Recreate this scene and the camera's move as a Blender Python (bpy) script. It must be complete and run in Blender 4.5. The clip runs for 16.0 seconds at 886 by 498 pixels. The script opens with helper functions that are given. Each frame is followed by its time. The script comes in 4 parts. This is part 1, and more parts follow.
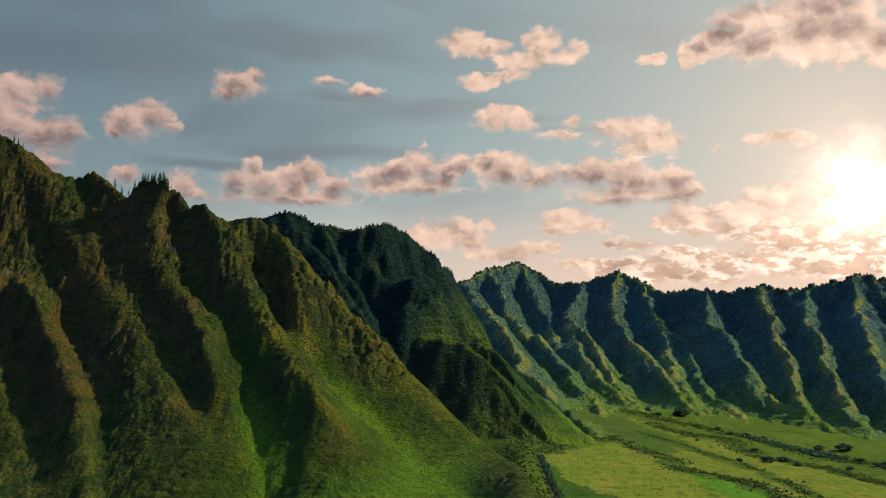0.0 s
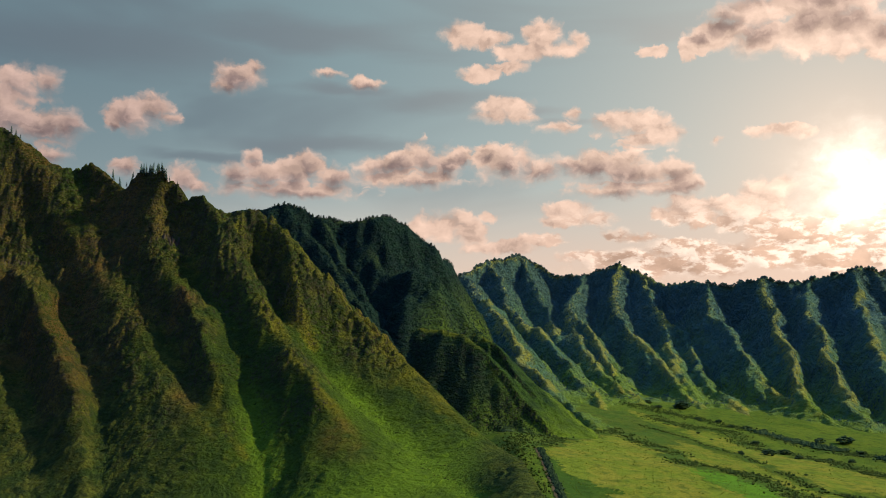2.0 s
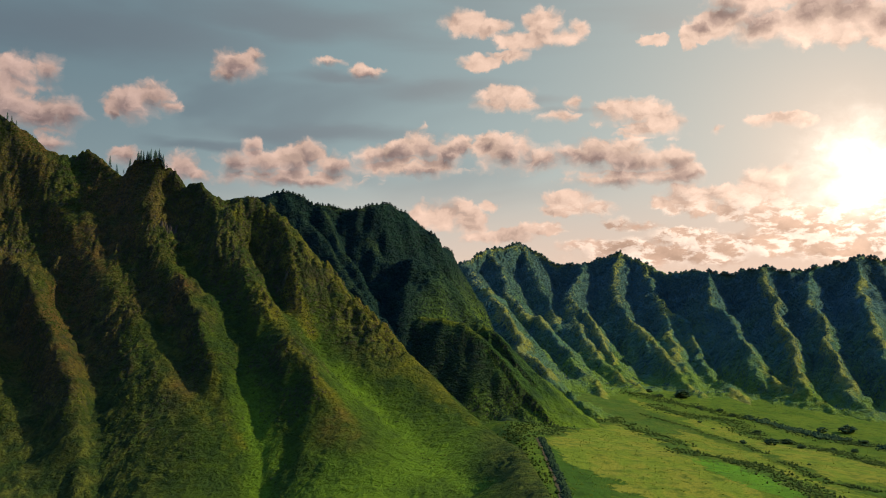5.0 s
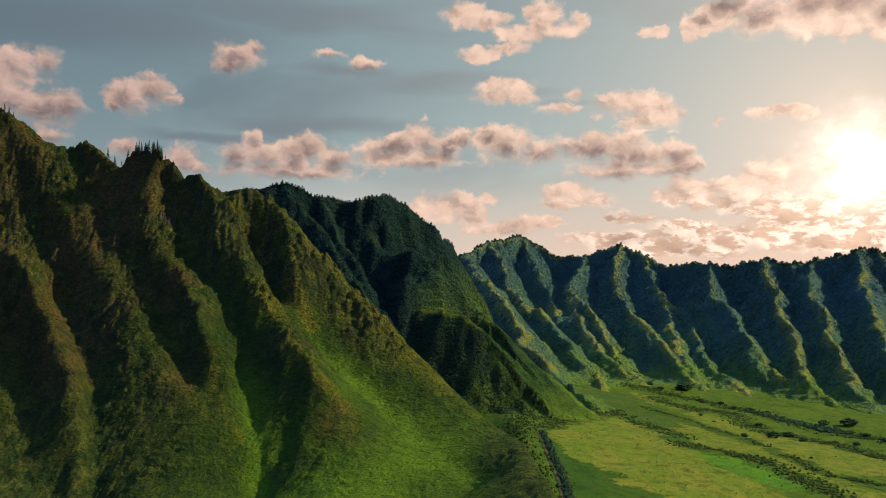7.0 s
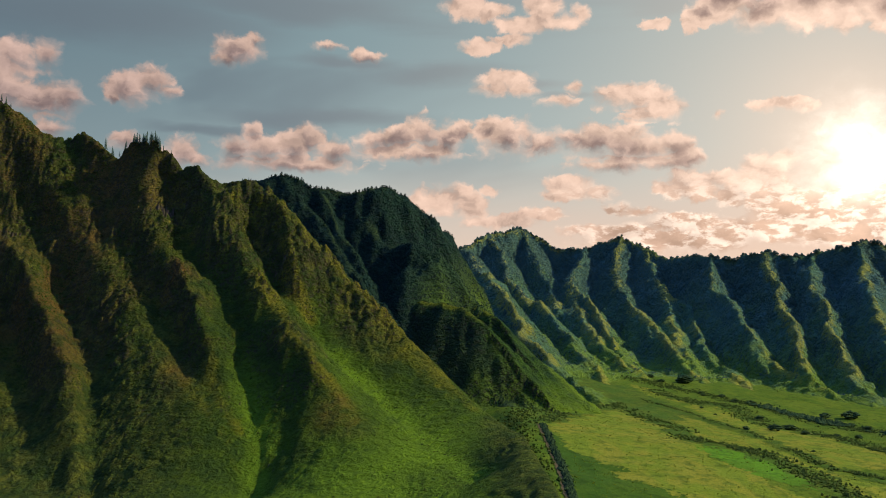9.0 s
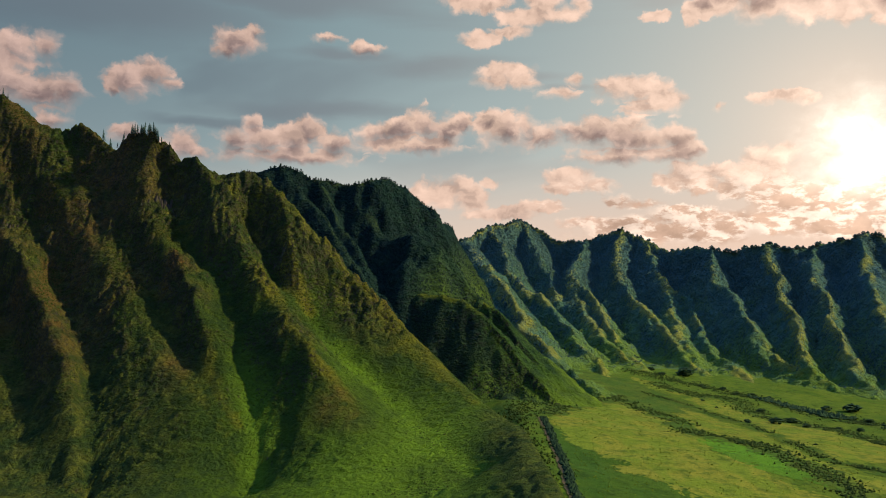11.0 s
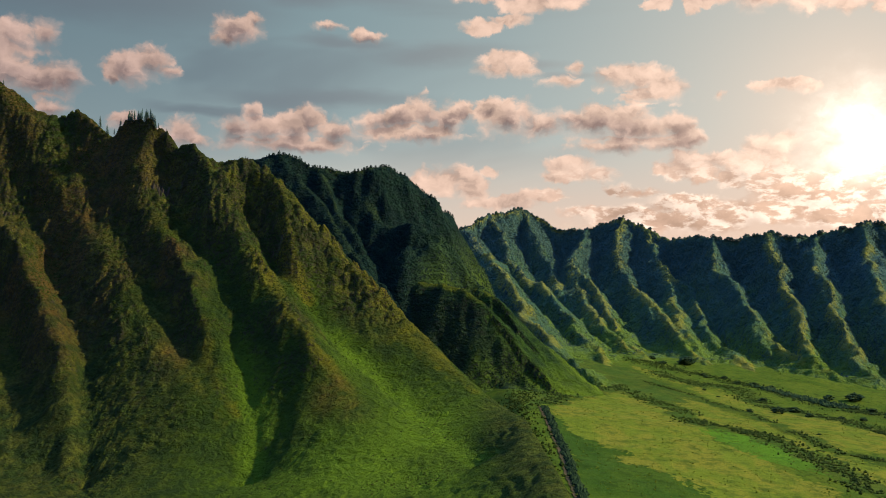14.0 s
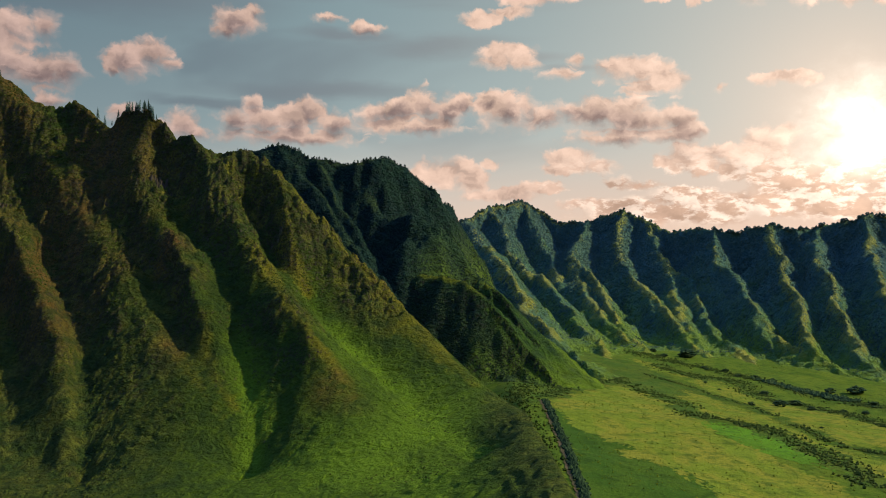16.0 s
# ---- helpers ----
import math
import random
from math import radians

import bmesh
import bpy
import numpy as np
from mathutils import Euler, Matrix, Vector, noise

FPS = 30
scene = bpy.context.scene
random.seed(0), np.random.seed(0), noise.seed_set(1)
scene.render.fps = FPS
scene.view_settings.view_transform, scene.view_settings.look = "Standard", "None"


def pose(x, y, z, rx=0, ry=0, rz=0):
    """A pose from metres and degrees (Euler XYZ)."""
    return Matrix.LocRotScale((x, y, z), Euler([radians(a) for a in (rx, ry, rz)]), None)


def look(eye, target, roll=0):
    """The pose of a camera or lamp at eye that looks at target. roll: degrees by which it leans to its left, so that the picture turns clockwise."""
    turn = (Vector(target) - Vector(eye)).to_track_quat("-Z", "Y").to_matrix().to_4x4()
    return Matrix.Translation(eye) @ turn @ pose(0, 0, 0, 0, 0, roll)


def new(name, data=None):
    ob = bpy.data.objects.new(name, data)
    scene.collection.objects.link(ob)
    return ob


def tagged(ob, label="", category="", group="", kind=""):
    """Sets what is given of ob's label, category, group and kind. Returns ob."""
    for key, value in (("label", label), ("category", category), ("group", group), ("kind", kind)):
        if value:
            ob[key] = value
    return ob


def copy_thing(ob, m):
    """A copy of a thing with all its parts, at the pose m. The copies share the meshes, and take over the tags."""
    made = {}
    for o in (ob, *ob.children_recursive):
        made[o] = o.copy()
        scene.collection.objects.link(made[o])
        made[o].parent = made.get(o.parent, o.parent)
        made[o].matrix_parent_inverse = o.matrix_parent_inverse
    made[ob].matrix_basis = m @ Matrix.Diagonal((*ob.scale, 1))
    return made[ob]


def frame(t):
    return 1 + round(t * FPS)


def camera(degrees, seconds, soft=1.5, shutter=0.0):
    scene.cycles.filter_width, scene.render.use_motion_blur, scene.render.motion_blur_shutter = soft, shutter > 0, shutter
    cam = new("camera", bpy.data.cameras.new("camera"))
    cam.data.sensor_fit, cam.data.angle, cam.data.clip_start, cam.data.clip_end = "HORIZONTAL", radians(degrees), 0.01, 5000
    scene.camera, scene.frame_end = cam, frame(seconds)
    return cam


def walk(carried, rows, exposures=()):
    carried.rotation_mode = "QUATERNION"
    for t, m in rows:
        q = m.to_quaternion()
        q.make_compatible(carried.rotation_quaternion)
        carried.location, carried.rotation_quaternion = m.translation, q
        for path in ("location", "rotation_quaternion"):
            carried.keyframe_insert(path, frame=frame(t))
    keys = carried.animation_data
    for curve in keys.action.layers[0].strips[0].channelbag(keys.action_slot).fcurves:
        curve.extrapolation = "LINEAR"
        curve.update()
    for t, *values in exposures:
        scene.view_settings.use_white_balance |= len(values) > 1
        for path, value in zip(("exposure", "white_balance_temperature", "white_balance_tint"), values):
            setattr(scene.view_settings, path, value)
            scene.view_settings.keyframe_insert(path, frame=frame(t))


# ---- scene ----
# ------------------------------------------------------------ camera and its path
cam = camera(52.0, 16.0, soft=1.0)
PATH = [
    (0, pose(0.00, 0.00, 100.00, 96.851, -0.000, 0.000)),
    (1, pose(0.04, 2.90, 100.00, 96.615, -0.011, 0.004)),
    (2, pose(0.09, 5.79, 100.00, 96.380, -0.021, 0.008)),
    (3, pose(0.13, 8.69, 100.00, 96.144, -0.032, 0.012)),
    (4, pose(0.17, 11.58, 100.00, 95.908, -0.042, 0.016)),
    (5, pose(0.21, 14.48, 100.00, 95.671, -0.053, 0.021)),
    (6, pose(0.26, 17.37, 100.00, 95.435, -0.064, 0.025)),
    (7, pose(0.30, 20.27, 100.00, 95.198, -0.075, 0.029)),
    (8, pose(0.34, 23.16, 100.00, 94.962, -0.085, 0.034)),
    (9, pose(0.39, 26.06, 100.00, 94.725, -0.096, 0.038)),
    (10, pose(0.43, 28.96, 100.00, 94.488, -0.107, 0.042)),
    (11, pose(0.47, 31.85, 100.00, 94.251, -0.118, 0.047)),
    (12, pose(0.52, 34.75, 100.00, 94.013, -0.129, 0.051)),
    (13, pose(0.56, 37.64, 100.00, 93.776, -0.140, 0.056)),
    (14, pose(0.60, 40.54, 100.00, 93.538, -0.151, 0.061)),
    (15, pose(0.65, 43.44, 100.00, 93.301, -0.162, 0.065)),
    (16, pose(0.69, 46.33, 100.00, 93.063, -0.173, 0.070)),
]
walk(cam, PATH, exposures=[(0.0, 1.15), (16.0, 1.15)])

# ------------------------------------------------------------ sun and sky
SUN_AZIMUTH, SUN_ELEVATION = 93.0, 32.0      # degrees to the right of +y, and up


def toward(azimuth, elevation):
    a, e = radians(azimuth), radians(elevation)
    return Vector((math.sin(a) * math.cos(e), math.cos(a) * math.cos(e), math.sin(e)))


sun = new("sun", bpy.data.lights.new("sun", "SUN"))
sun.data.energy, sun.data.angle, sun.data.color = 4.35, radians(1.0), (1.0, 0.81, 0.47)
sun.matrix_world = look(toward(SUN_AZIMUTH, SUN_ELEVATION) * 3000, (0, 0, 0))

# cloud banks: azimuth, elevation, half width, half height, in degrees
STREAKS = [(-6.0, 16.2, 4.3, 0.5), (-0.1, 15.6, 4.7, 0.8), (5.3, 14.6, 3.2, 0.5), (8.5, 13.9, 2.1, 0.3), (-8.1, 12.8, 8.1, 0.7), (-15.0, 11.9, 4.0, 0.5), (-20.4, 17.8, 10.5, 1.9), (-9.6, 19.4, 9.2, 1.3), (13.2, 19.2, 2.4, 0.7)]
CLOUDS_WEST = [(-25.6, 14.9, 1.3, 1.2), (-24.2, 15.3, 0.8, 0.9), (-26.1, 13.1, 1.8, 1.4), (-24.6, 12.8, 1.5, 1.1), (-22.9, 12.9, 1.1, 1.0), (-19.5, 13.8, 1.5, 1.0), (-18.2, 14.2, 1.2, 1.0), (-17.2, 13.9, 0.7, 0.5), (-20.5, 13.3, 0.6, 0.5), (-13.2, 16.6, 1.4, 0.9), (-12.1, 17.2, 0.7, 0.5), (-13.9, 16.1, 0.8, 0.4), (-7.5, 17.1, 0.9, 0.3), (-5.1, 16.6, 1.0, 0.4), (-19.6, 10.8, 0.8, 0.6), (-16.3, 10.3, 1.1, 0.9), (-15.3, 9.9, 0.7, 0.5), (-23.7, 11.2, 1.0, 0.6)]
CLOUDS_ROW = [(-13.1, 10.6, 1.2, 0.8), (-12.0, 11.7, 0.6, 0.7), (-11.4, 10.6, 1.5, 1.0), (-9.6, 10.7, 1.5, 1.1), (-8.6, 11.3, 1.0, 0.9), (-6.9, 10.6, 1.4, 0.9), (-10.1, 9.8, 4.2, 0.5), (-4.3, 11.4, 1.4, 0.8), (-2.9, 11.6, 1.5, 0.8), (-1.2, 11.9, 1.3, 1.1), (0.0, 11.6, 1.2, 1.1), (1.1, 11.9, 0.8, 0.8), (-2.3, 10.6, 3.2, 0.5)]
CLOUDS_EAST_ROW = [(2.8, 12.2, 0.8, 0.6), (3.8, 11.5, 1.9, 1.2), (5.1, 11.7, 1.0, 1.1), (6.3, 11.2, 1.4, 0.8), (8.1, 11.5, 1.5, 0.8), (9.5, 11.2, 2.0, 1.2), (11.3, 11.0, 1.8, 1.2), (12.6, 10.6, 1.8, 1.0), (14.4, 10.9, 1.3, 0.8), (15.2, 10.1, 1.1, 0.6), (11.6, 9.8, 3.8, 0.5)]
CLOUDS_HIGH = [(4.0, 15.0, 1.7, 0.8), (3.1, 14.6, 1.3, 0.5), (5.2, 14.5, 1.2, 0.4), (7.3, 13.8, 1.1, 0.4), (8.2, 14.7, 0.5, 0.4), (10.8, 14.0, 1.4, 0.8), (12.4, 13.9, 1.5, 0.8), (14.1, 13.1, 1.4, 0.7), (12.9, 12.8, 1.8, 0.4), (19.7, 12.9, 1.0, 0.4), (21.3, 12.9, 1.2, 0.4), (22.3, 12.6, 0.6, 0.3), (17.1, 12.6, 0.4, 0.3)]
CLOUDS_WISPS = [(1.3, 19.6, 1.5, 0.6), (2.8, 19.3, 1.2, 0.5), (5.3, 18.6, 1.5, 0.6), (6.4, 19.5, 1.2, 0.9), (7.5, 18.6, 1.3, 0.5), (8.7, 19.1, 0.6, 0.5), (4.2, 17.6, 1.2, 0.4), (2.4, 17.2, 1.3, 0.4), (13.3, 18.2, 0.8, 0.3), (15.6, 18.1, 0.4, 0.7)]
CLOUDS_TOP = [(17.6, 18.8, 1.7, 0.9), (19.9, 18.2, 1.9, 0.9), (22.4, 18.4, 2.2, 1.2), (24.6, 18.3, 2.1, 1.4), (26.5, 17.4, 1.3, 0.9), (16.2, 18.2, 0.7, 0.4), (19.9, 20.0, 2.9, 0.9), (24.0, 19.7, 3.1, 0.9)]
CLOUDS_LOW = [(8.1, 8.5, 1.8, 0.7), (9.8, 8.1, 1.0, 0.5), (7.2, 8.1, 1.1, 0.4), (2.9, 8.4, 0.7, 0.3), (0.2, 7.8, 2.0, 0.9), (1.7, 7.3, 1.3, 0.7), (-1.5, 7.5, 1.0, 0.6), (3.4, 6.5, 2.2, 0.4), (6.3, 6.9, 1.5, 0.4), (12.2, 7.0, 1.3, 0.3), (10.9, 7.2, 1.1, 0.3), (13.6, 8.3, 0.8, 0.4), (15.5, 8.4, 1.6, 0.9), (16.8, 8.9, 0.9, 0.5), (17.6, 7.6, 1.0, 0.7)]
CLOUDS_SUN = [(19.6, 9.4, 1.3, 0.7), (20.9, 9.8, 0.9, 0.5), (19.3, 8.4, 2.0, 0.9), (15.6, 6.2, 3.1, 0.5), (10.5, 5.8, 2.8, 0.5), (21.1, 7.0, 2.9, 1.4), (23.6, 6.5, 2.8, 1.4), (25.7, 7.4, 1.2, 1.6), (19.5, 5.7, 3.9, 0.9), (14.6, 5.2, 5.4, 0.7), (24.1, 5.2, 2.7, 0.7)]


class Nodes:
    """Short hand for wiring shader nodes."""

    def __init__(self, tree):
        self.tree = tree
        tree.nodes.clear()

    def put(self, socket, value):
        if isinstance(value, bpy.types.NodeSocket):
            self.tree.links.new(value, socket)
        elif value is not None:
            if socket.type == "RGBA" and len(value) == 3:
                value = (*value, 1.0)
            socket.default_value = value

    def math(self, op, a, b=None, c=None, clamp=False):
        n = self.tree.nodes.new("ShaderNodeMath")
        n.operation, n.use_clamp = op, clamp
        for s, v in zip(n.inputs, (a, b, c)):
            self.put(s, v)
        return n.outputs[0]

    def vec(self, op, a, b=None, c=None):
        n = self.tree.nodes.new("ShaderNodeVectorMath")
        n.operation = op
        for s, v in zip(n.inputs, (a, b, c)):
            self.put(s, v)
        return n.outputs["Value"] if op in ("LENGTH", "DOT_PRODUCT") else n.outputs[0]

    def mix(self, fac, a, b, blend="MIX"):
        n = self.tree.nodes.new("ShaderNodeMix")
        n.data_type, n.blend_type = "RGBA", blend
        self.put(n.inputs[0], fac), self.put(n.inputs[6], a), self.put(n.inputs[7], b)
        return n.outputs[2]

    def step(self, x, lo, hi, out_lo=0.0, out_hi=1.0):
        n = self.tree.nodes.new("ShaderNodeMapRange")
        n.interpolation_type = "SMOOTHSTEP"
        for s, v in zip(n.inputs, (x, lo, hi, out_lo, out_hi)):
            self.put(s, v)
        return n.outputs[0]

    def noise(self, vector, scale, detail=6.0, rough=0.55, distort=0.0, color=False):
        n = self.tree.nodes.new("ShaderNodeTexNoise")
        n.inputs["Scale"].default_value, n.inputs["Detail"].default_value = scale, detail
        n.inputs["Roughness"].default_value, n.inputs["Distortion"].default_value = rough, distort
        self.put(n.inputs["Vector"], vector)
        return n.outputs["Color" if color else "Fac"]

    def puffs(self, vector, scale):
        """Distance to the middle of rounded billows, 0 to 1."""
        n = self.tree.nodes.new("ShaderNodeTexVoronoi")
        n.feature, n.normalize = "SMOOTH_F1", True
        n.inputs["Scale"].default_value, n.inputs["Detail"].default_value = scale, 3.0
        n.inputs["Roughness"].default_value, n.inputs["Smoothness"].default_value = 0.5, 0.55
        self.put(n.inputs["Vector"], vector)
        return n.outputs["Distance"]

    def node(self, kind, **inputs):
        n = self.tree.nodes.new(kind)
        for k, v in inputs.items():
            self.put(n.inputs[k.replace("_", " ")], v)
        return n


def build_sky():
    world = bpy.data.worlds.new("sky")
    scene.world = world
    world.use_nodes = True
    g = Nodes(world.node_tree)
    way = g.vec("NORMALIZE", g.node("ShaderNodeTexCoord").outputs["Generated"])
    axes = g.node("ShaderNodeSeparateXYZ", Vector=way).outputs
    u = g.math("MULTIPLY", g.math("ARCTAN2", axes[0], axes[1]), 57.2958)
    v = g.math("MULTIPLY", g.math("ARCSINE", axes[2]), 57.2958)
    uv = g.node("ShaderNodeCombineXYZ", X=u, Y=v).outputs[0]

    # clear air: blue-grey aloft, pale lower down, peach near the low sun
    clear = g.node("ShaderNodeTexSky")
    clear.sky_type, clear.sun_disc = "NISHITA", False
    clear.sun_elevation, clear.sun_rotation = radians(SUN_ELEVATION), radians(SUN_AZIMUTH)
    blue = g.vec("SCALE", clear.outputs[0])
    blue.node.inputs["Scale"].default_value = 0.03
    low = g.step(v, 2.0, 18.5)
    air = g.mix(low, (0.50, 0.60, 0.58), (0.15, 0.26, 0.31))
    streak = g.noise(g.vec("MULTIPLY", uv, (0.035, 0.14, 1.0)), 1.0, 4.0, 0.5, 0.6)
    air = g.mix(g.math("MULTIPLY", g.step(streak, 0.47, 0.62, 0.0, 0.8), g.step(v, 5.0, 12.0)), air, (0.095, 0.14, 0.19))
    swept = g.vec("MULTIPLY_ADD", g.vec("SUBTRACT", g.noise(g.vec("MULTIPLY", uv, (0.12, 0.4, 1.0)), 1.0, 4.0, 0.55, color=True), (0.5, 0.5, 0.5)), (5.0, 2.2, 0.0), uv)
    veil = None
    for cu, cv, a, b in STREAKS:
        far = g.vec("LENGTH", g.vec("MULTIPLY", g.vec("MULTIPLY_ADD", swept, (1 / a, 1 / b, 0.0), (-cu / a, -cv / b, 0.0)), (1.0, 1.0, 0.0)))
        veil = far if veil is None else g.math("MINIMUM", veil, far)
    air = g.mix(g.step(veil, 1.25, 0.2, 0.0, 0.85), air, (0.105, 0.125, 0.17))
    air = g.mix(g.step(u, -4.0, -20.0, 0.0, 0.5), air, (0.10, 0.15, 0.195))
    air = g.mix(0.2, air, blue)
    air = g.mix(g.step(v, 24.0, 45.0), air, (0.34, 0.72, 1.92))
    glow_at = toward(24.9, 9.6)
    away = g.math("MULTIPLY", g.math("ARCCOSINE", g.vec("DOT_PRODUCT", way, tuple(glow_at))), 57.2958)
    near = g.math("POWER", 2.718, g.math("MULTIPLY", away, -0.10))
    wide = g.math("POWER", 2.718, g.math("MULTIPLY", away, -0.045))
    air = g.mix(g.math("MULTIPLY", wide, 0.88, clamp=True), air, (0.53, 0.67, 0.65))
    air = g.mix(g.math("MULTIPLY", near, 1.0, clamp=True), air, (0.86, 0.64, 0.49))

    peach = g.math("MULTIPLY", g.step(v, 11.5, 3.0), g.step(u, -26.0, 10.0, 0.25, 0.95))
    air = g.mix(peach, air, (0.84, 0.60, 0.46))

    # cumulus banks with ragged edges
    warp = g.vec("SUBTRACT", g.noise(uv, 0.75, 6.0, 0.62, color=True), (0.5, 0.5, 0.5))
    wuv = g.vec("MULTIPLY_ADD", warp, (1.5, 1.1, 0.0), uv)
    wuv = g.vec("MULTIPLY", wuv, (1.0, 1.0, 0.0))
    reach = thick = upper = None
    for bank in (CLOUDS_WEST, CLOUDS_ROW, CLOUDS_EAST_ROW, CLOUDS_HIGH, CLOUDS_WISPS, CLOUDS_TOP, CLOUDS_LOW, CLOUDS_SUN):
        heavy = bank in (CLOUDS_ROW, CLOUDS_EAST_ROW, CLOUDS_TOP, CLOUDS_WEST)
        rise = -0.5 if bank is CLOUDS_TOP else 0.2
        for cu, cv, a, b in bank:
            far = g.vec("LENGTH", g.vec("MULTIPLY_ADD", wuv, (1 / a, 1 / b, 0.0), (-cu / a, -cv / b, 0.0)))
            reach = far if reach is None else g.math("MINIMUM", reach, far)
            over = far
            if bank in (CLOUDS_WEST, CLOUDS_ROW, CLOUDS_EAST_ROW, CLOUDS_HIGH):
                over = g.vec("LENGTH", g.vec("MULTIPLY_ADD", wuv, (1 / a, 1 / b, 0.0), (-cu / a, -cv / b - 0.5, 0.0)))
            upper = over if upper is None else g.math("MINIMUM", upper, over)
            if heavy:
                # how deep in the cloud: dull hearts, lit rims
                deep = g.vec("LENGTH", g.vec("MULTIPLY_ADD", wuv, (1 / a, 1 / b, 0.0), (-(cu + 0.1) / a, -(cv - rise) / b, 0.0)))
                thick = deep if thick is None else g.math("MINIMUM", thick, deep)
    # the rest of the sky has looser cloud of the same kind
    aside = g.math("MAXIMUM", g.step(g.math("ABSOLUTE", u), 30.0, 38.0), g.step(v, 23.0, 28.0))
    loose = g.noise(g.vec("MULTIPLY", uv, (0.05, 0.11, 1.0)), 1.0, 5.0, 0.55)
    reach = g.math("MINIMUM", reach, g.math("SUBTRACT", 2.85, g.math("MULTIPLY", g.math("MULTIPLY", loose, aside), 3.4)))
    billow = g.vec("MULTIPLY", wuv, (1.0, 1.35, 1.0))
    fine = g.noise(billow, 0.5, 9.0, 0.58)
    sunward = g.noise(g.vec("ADD", billow, (0.5, 0.65, 0.0)), 0.5, 5.0, 0.52)
    here, sunny_side = g.puffs(billow, 0.95), g.puffs(g.vec("ADD", billow, (0.28, 0.3, 0.0)), 0.95)
    dens = g.math("ADD", g.math("SUBTRACT", 1.0, reach), g.math("MULTIPLY", g.math("SUBTRACT", fine, 0.5), 1.3))
    dens = g.math("ADD", dens, g.math("MULTIPLY", g.math("SUBTRACT", 0.42, here), 1.5))
    wisp = g.math("MAXIMUM", g.math("SUBTRACT", g.noise(uv, 0.19, 3.0), 0.46), 0.0)
    # crisp heads, bases that fade away
    base = g.math("MINIMUM", g.math("MAXIMUM", g.math("SUBTRACT", upper, reach), 0.0), 0.5)
    cover = g.step(g.math("SUBTRACT", dens, g.math("MULTIPLY", base, 0.25)), -0.16, g.math("ADD", g.math("ADD", 0.34, g.math("MULTIPLY", base, 1.5)), g.math("MULTIPLY", wisp, 4.0)))
    relief = g.math("ADD", g.math("MULTIPLY", g.math("SUBTRACT", fine, sunward), 0.7), g.math("MULTIPLY", g.math("SUBTRACT", sunny_side, here), 0.4))
    low_noise = g.math("SUBTRACT", g.noise(uv, 0.26, 2.0), 0.5)
    core = g.step(g.math("ADD", g.math("SUBTRACT", 1.0, thick), g.math("MULTIPLY", g.math("SUBTRACT", fine, 0.5), 2.2)), -0.05, 0.9)
    grey = g.math("MULTIPLY", core, g.step(g.math("ADD", g.math("MULTIPLY", relief, 0.8), g.math("MULTIPLY", low_noise, 0.6)), 0.34, -0.10))
    grey = g.math("MAXIMUM", g.math("MULTIPLY", grey, 0.95), g.step(g.math("ADD", g.math("MULTIPLY", relief, 1.2), g.math("MULTIPLY", low_noise, 0.6)), 0.0, -0.3, 0.0, 0.32))
    lit = g.mix(near, g.mix(g.step(u, -22.0, 0.0), (0.72, 0.50, 0.42), (0.92, 0.64, 0.50)), (1.35, 1.0, 0.78))
    dull = g.mix(near, (0.26, 0.19, 0.19), (0.72, 0.48, 0.37))
    cloud = g.mix(grey, lit, dull)
    # thin broken sheet of cloud low down under the sun, with bright veins
    vein = g.noise(g.vec("MULTIPLY", uv, (0.62, 1.25, 1.0)), 1.0, 9.0, 0.66, 0.25)
    sheet = g.mix(g.step(vein, 0.45, 0.56), g.mix(wide, (0.58, 0.38, 0.29), (0.88, 0.56, 0.38)), g.mix(wide, (0.84, 0.62, 0.48), (1.7, 1.35, 1.1)))
    cloud = g.mix(g.math("MULTIPLY", g.step(v, 9.5, 6.5, 0.0, 0.85), g.step(u, 3.0, 12.0)), cloud, sheet)
    shade = g.math("ADD", 0.82, g.math("ADD", g.math("MULTIPLY", relief, 1.1), g.math("MULTIPLY", low_noise, 0.4)))
    cloud = g.vec("SCALE", cloud)
    g.put(cloud.node.inputs["Scale"], g.math("MINIMUM", g.math("MAXIMUM", shade, 0.68), 1.15))
    sky = g.mix(cover, air, cloud)
    # the sun's own glare through thin cloud
    ragged = g.math("MAXIMUM", g.math("ADD", away, g.math("MULTIPLY", g.math("SUBTRACT", fine, 0.45), 5.0)), 0.0)
    disc = g.math("POWER", 2.718, g.math("MULTIPLY", g.math("MULTIPLY", ragged, ragged), -0.19))
    halo = g.math("POWER", 2.718, g.math("MULTIPLY", away, -0.27))
    sky = g.mix(1.0, sky, g.mix(g.math("MULTIPLY", disc, 1.0, clamp=True), (0, 0, 0), (0.95, 0.87, 0.76)), "ADD")
    sky = g.mix(1.0, sky, g.mix(g.math("MULTIPLY", halo, 1.0, clamp=True), (0, 0, 0), (0.36, 0.24, 0.16)), "ADD")
    back = g.node("ShaderNodeBackground", Color=sky, Strength=0.455)
    out = g.node("ShaderNodeOutputWorld")
    g.put(out.inputs["Surface"], back.outputs[0])


build_sky()


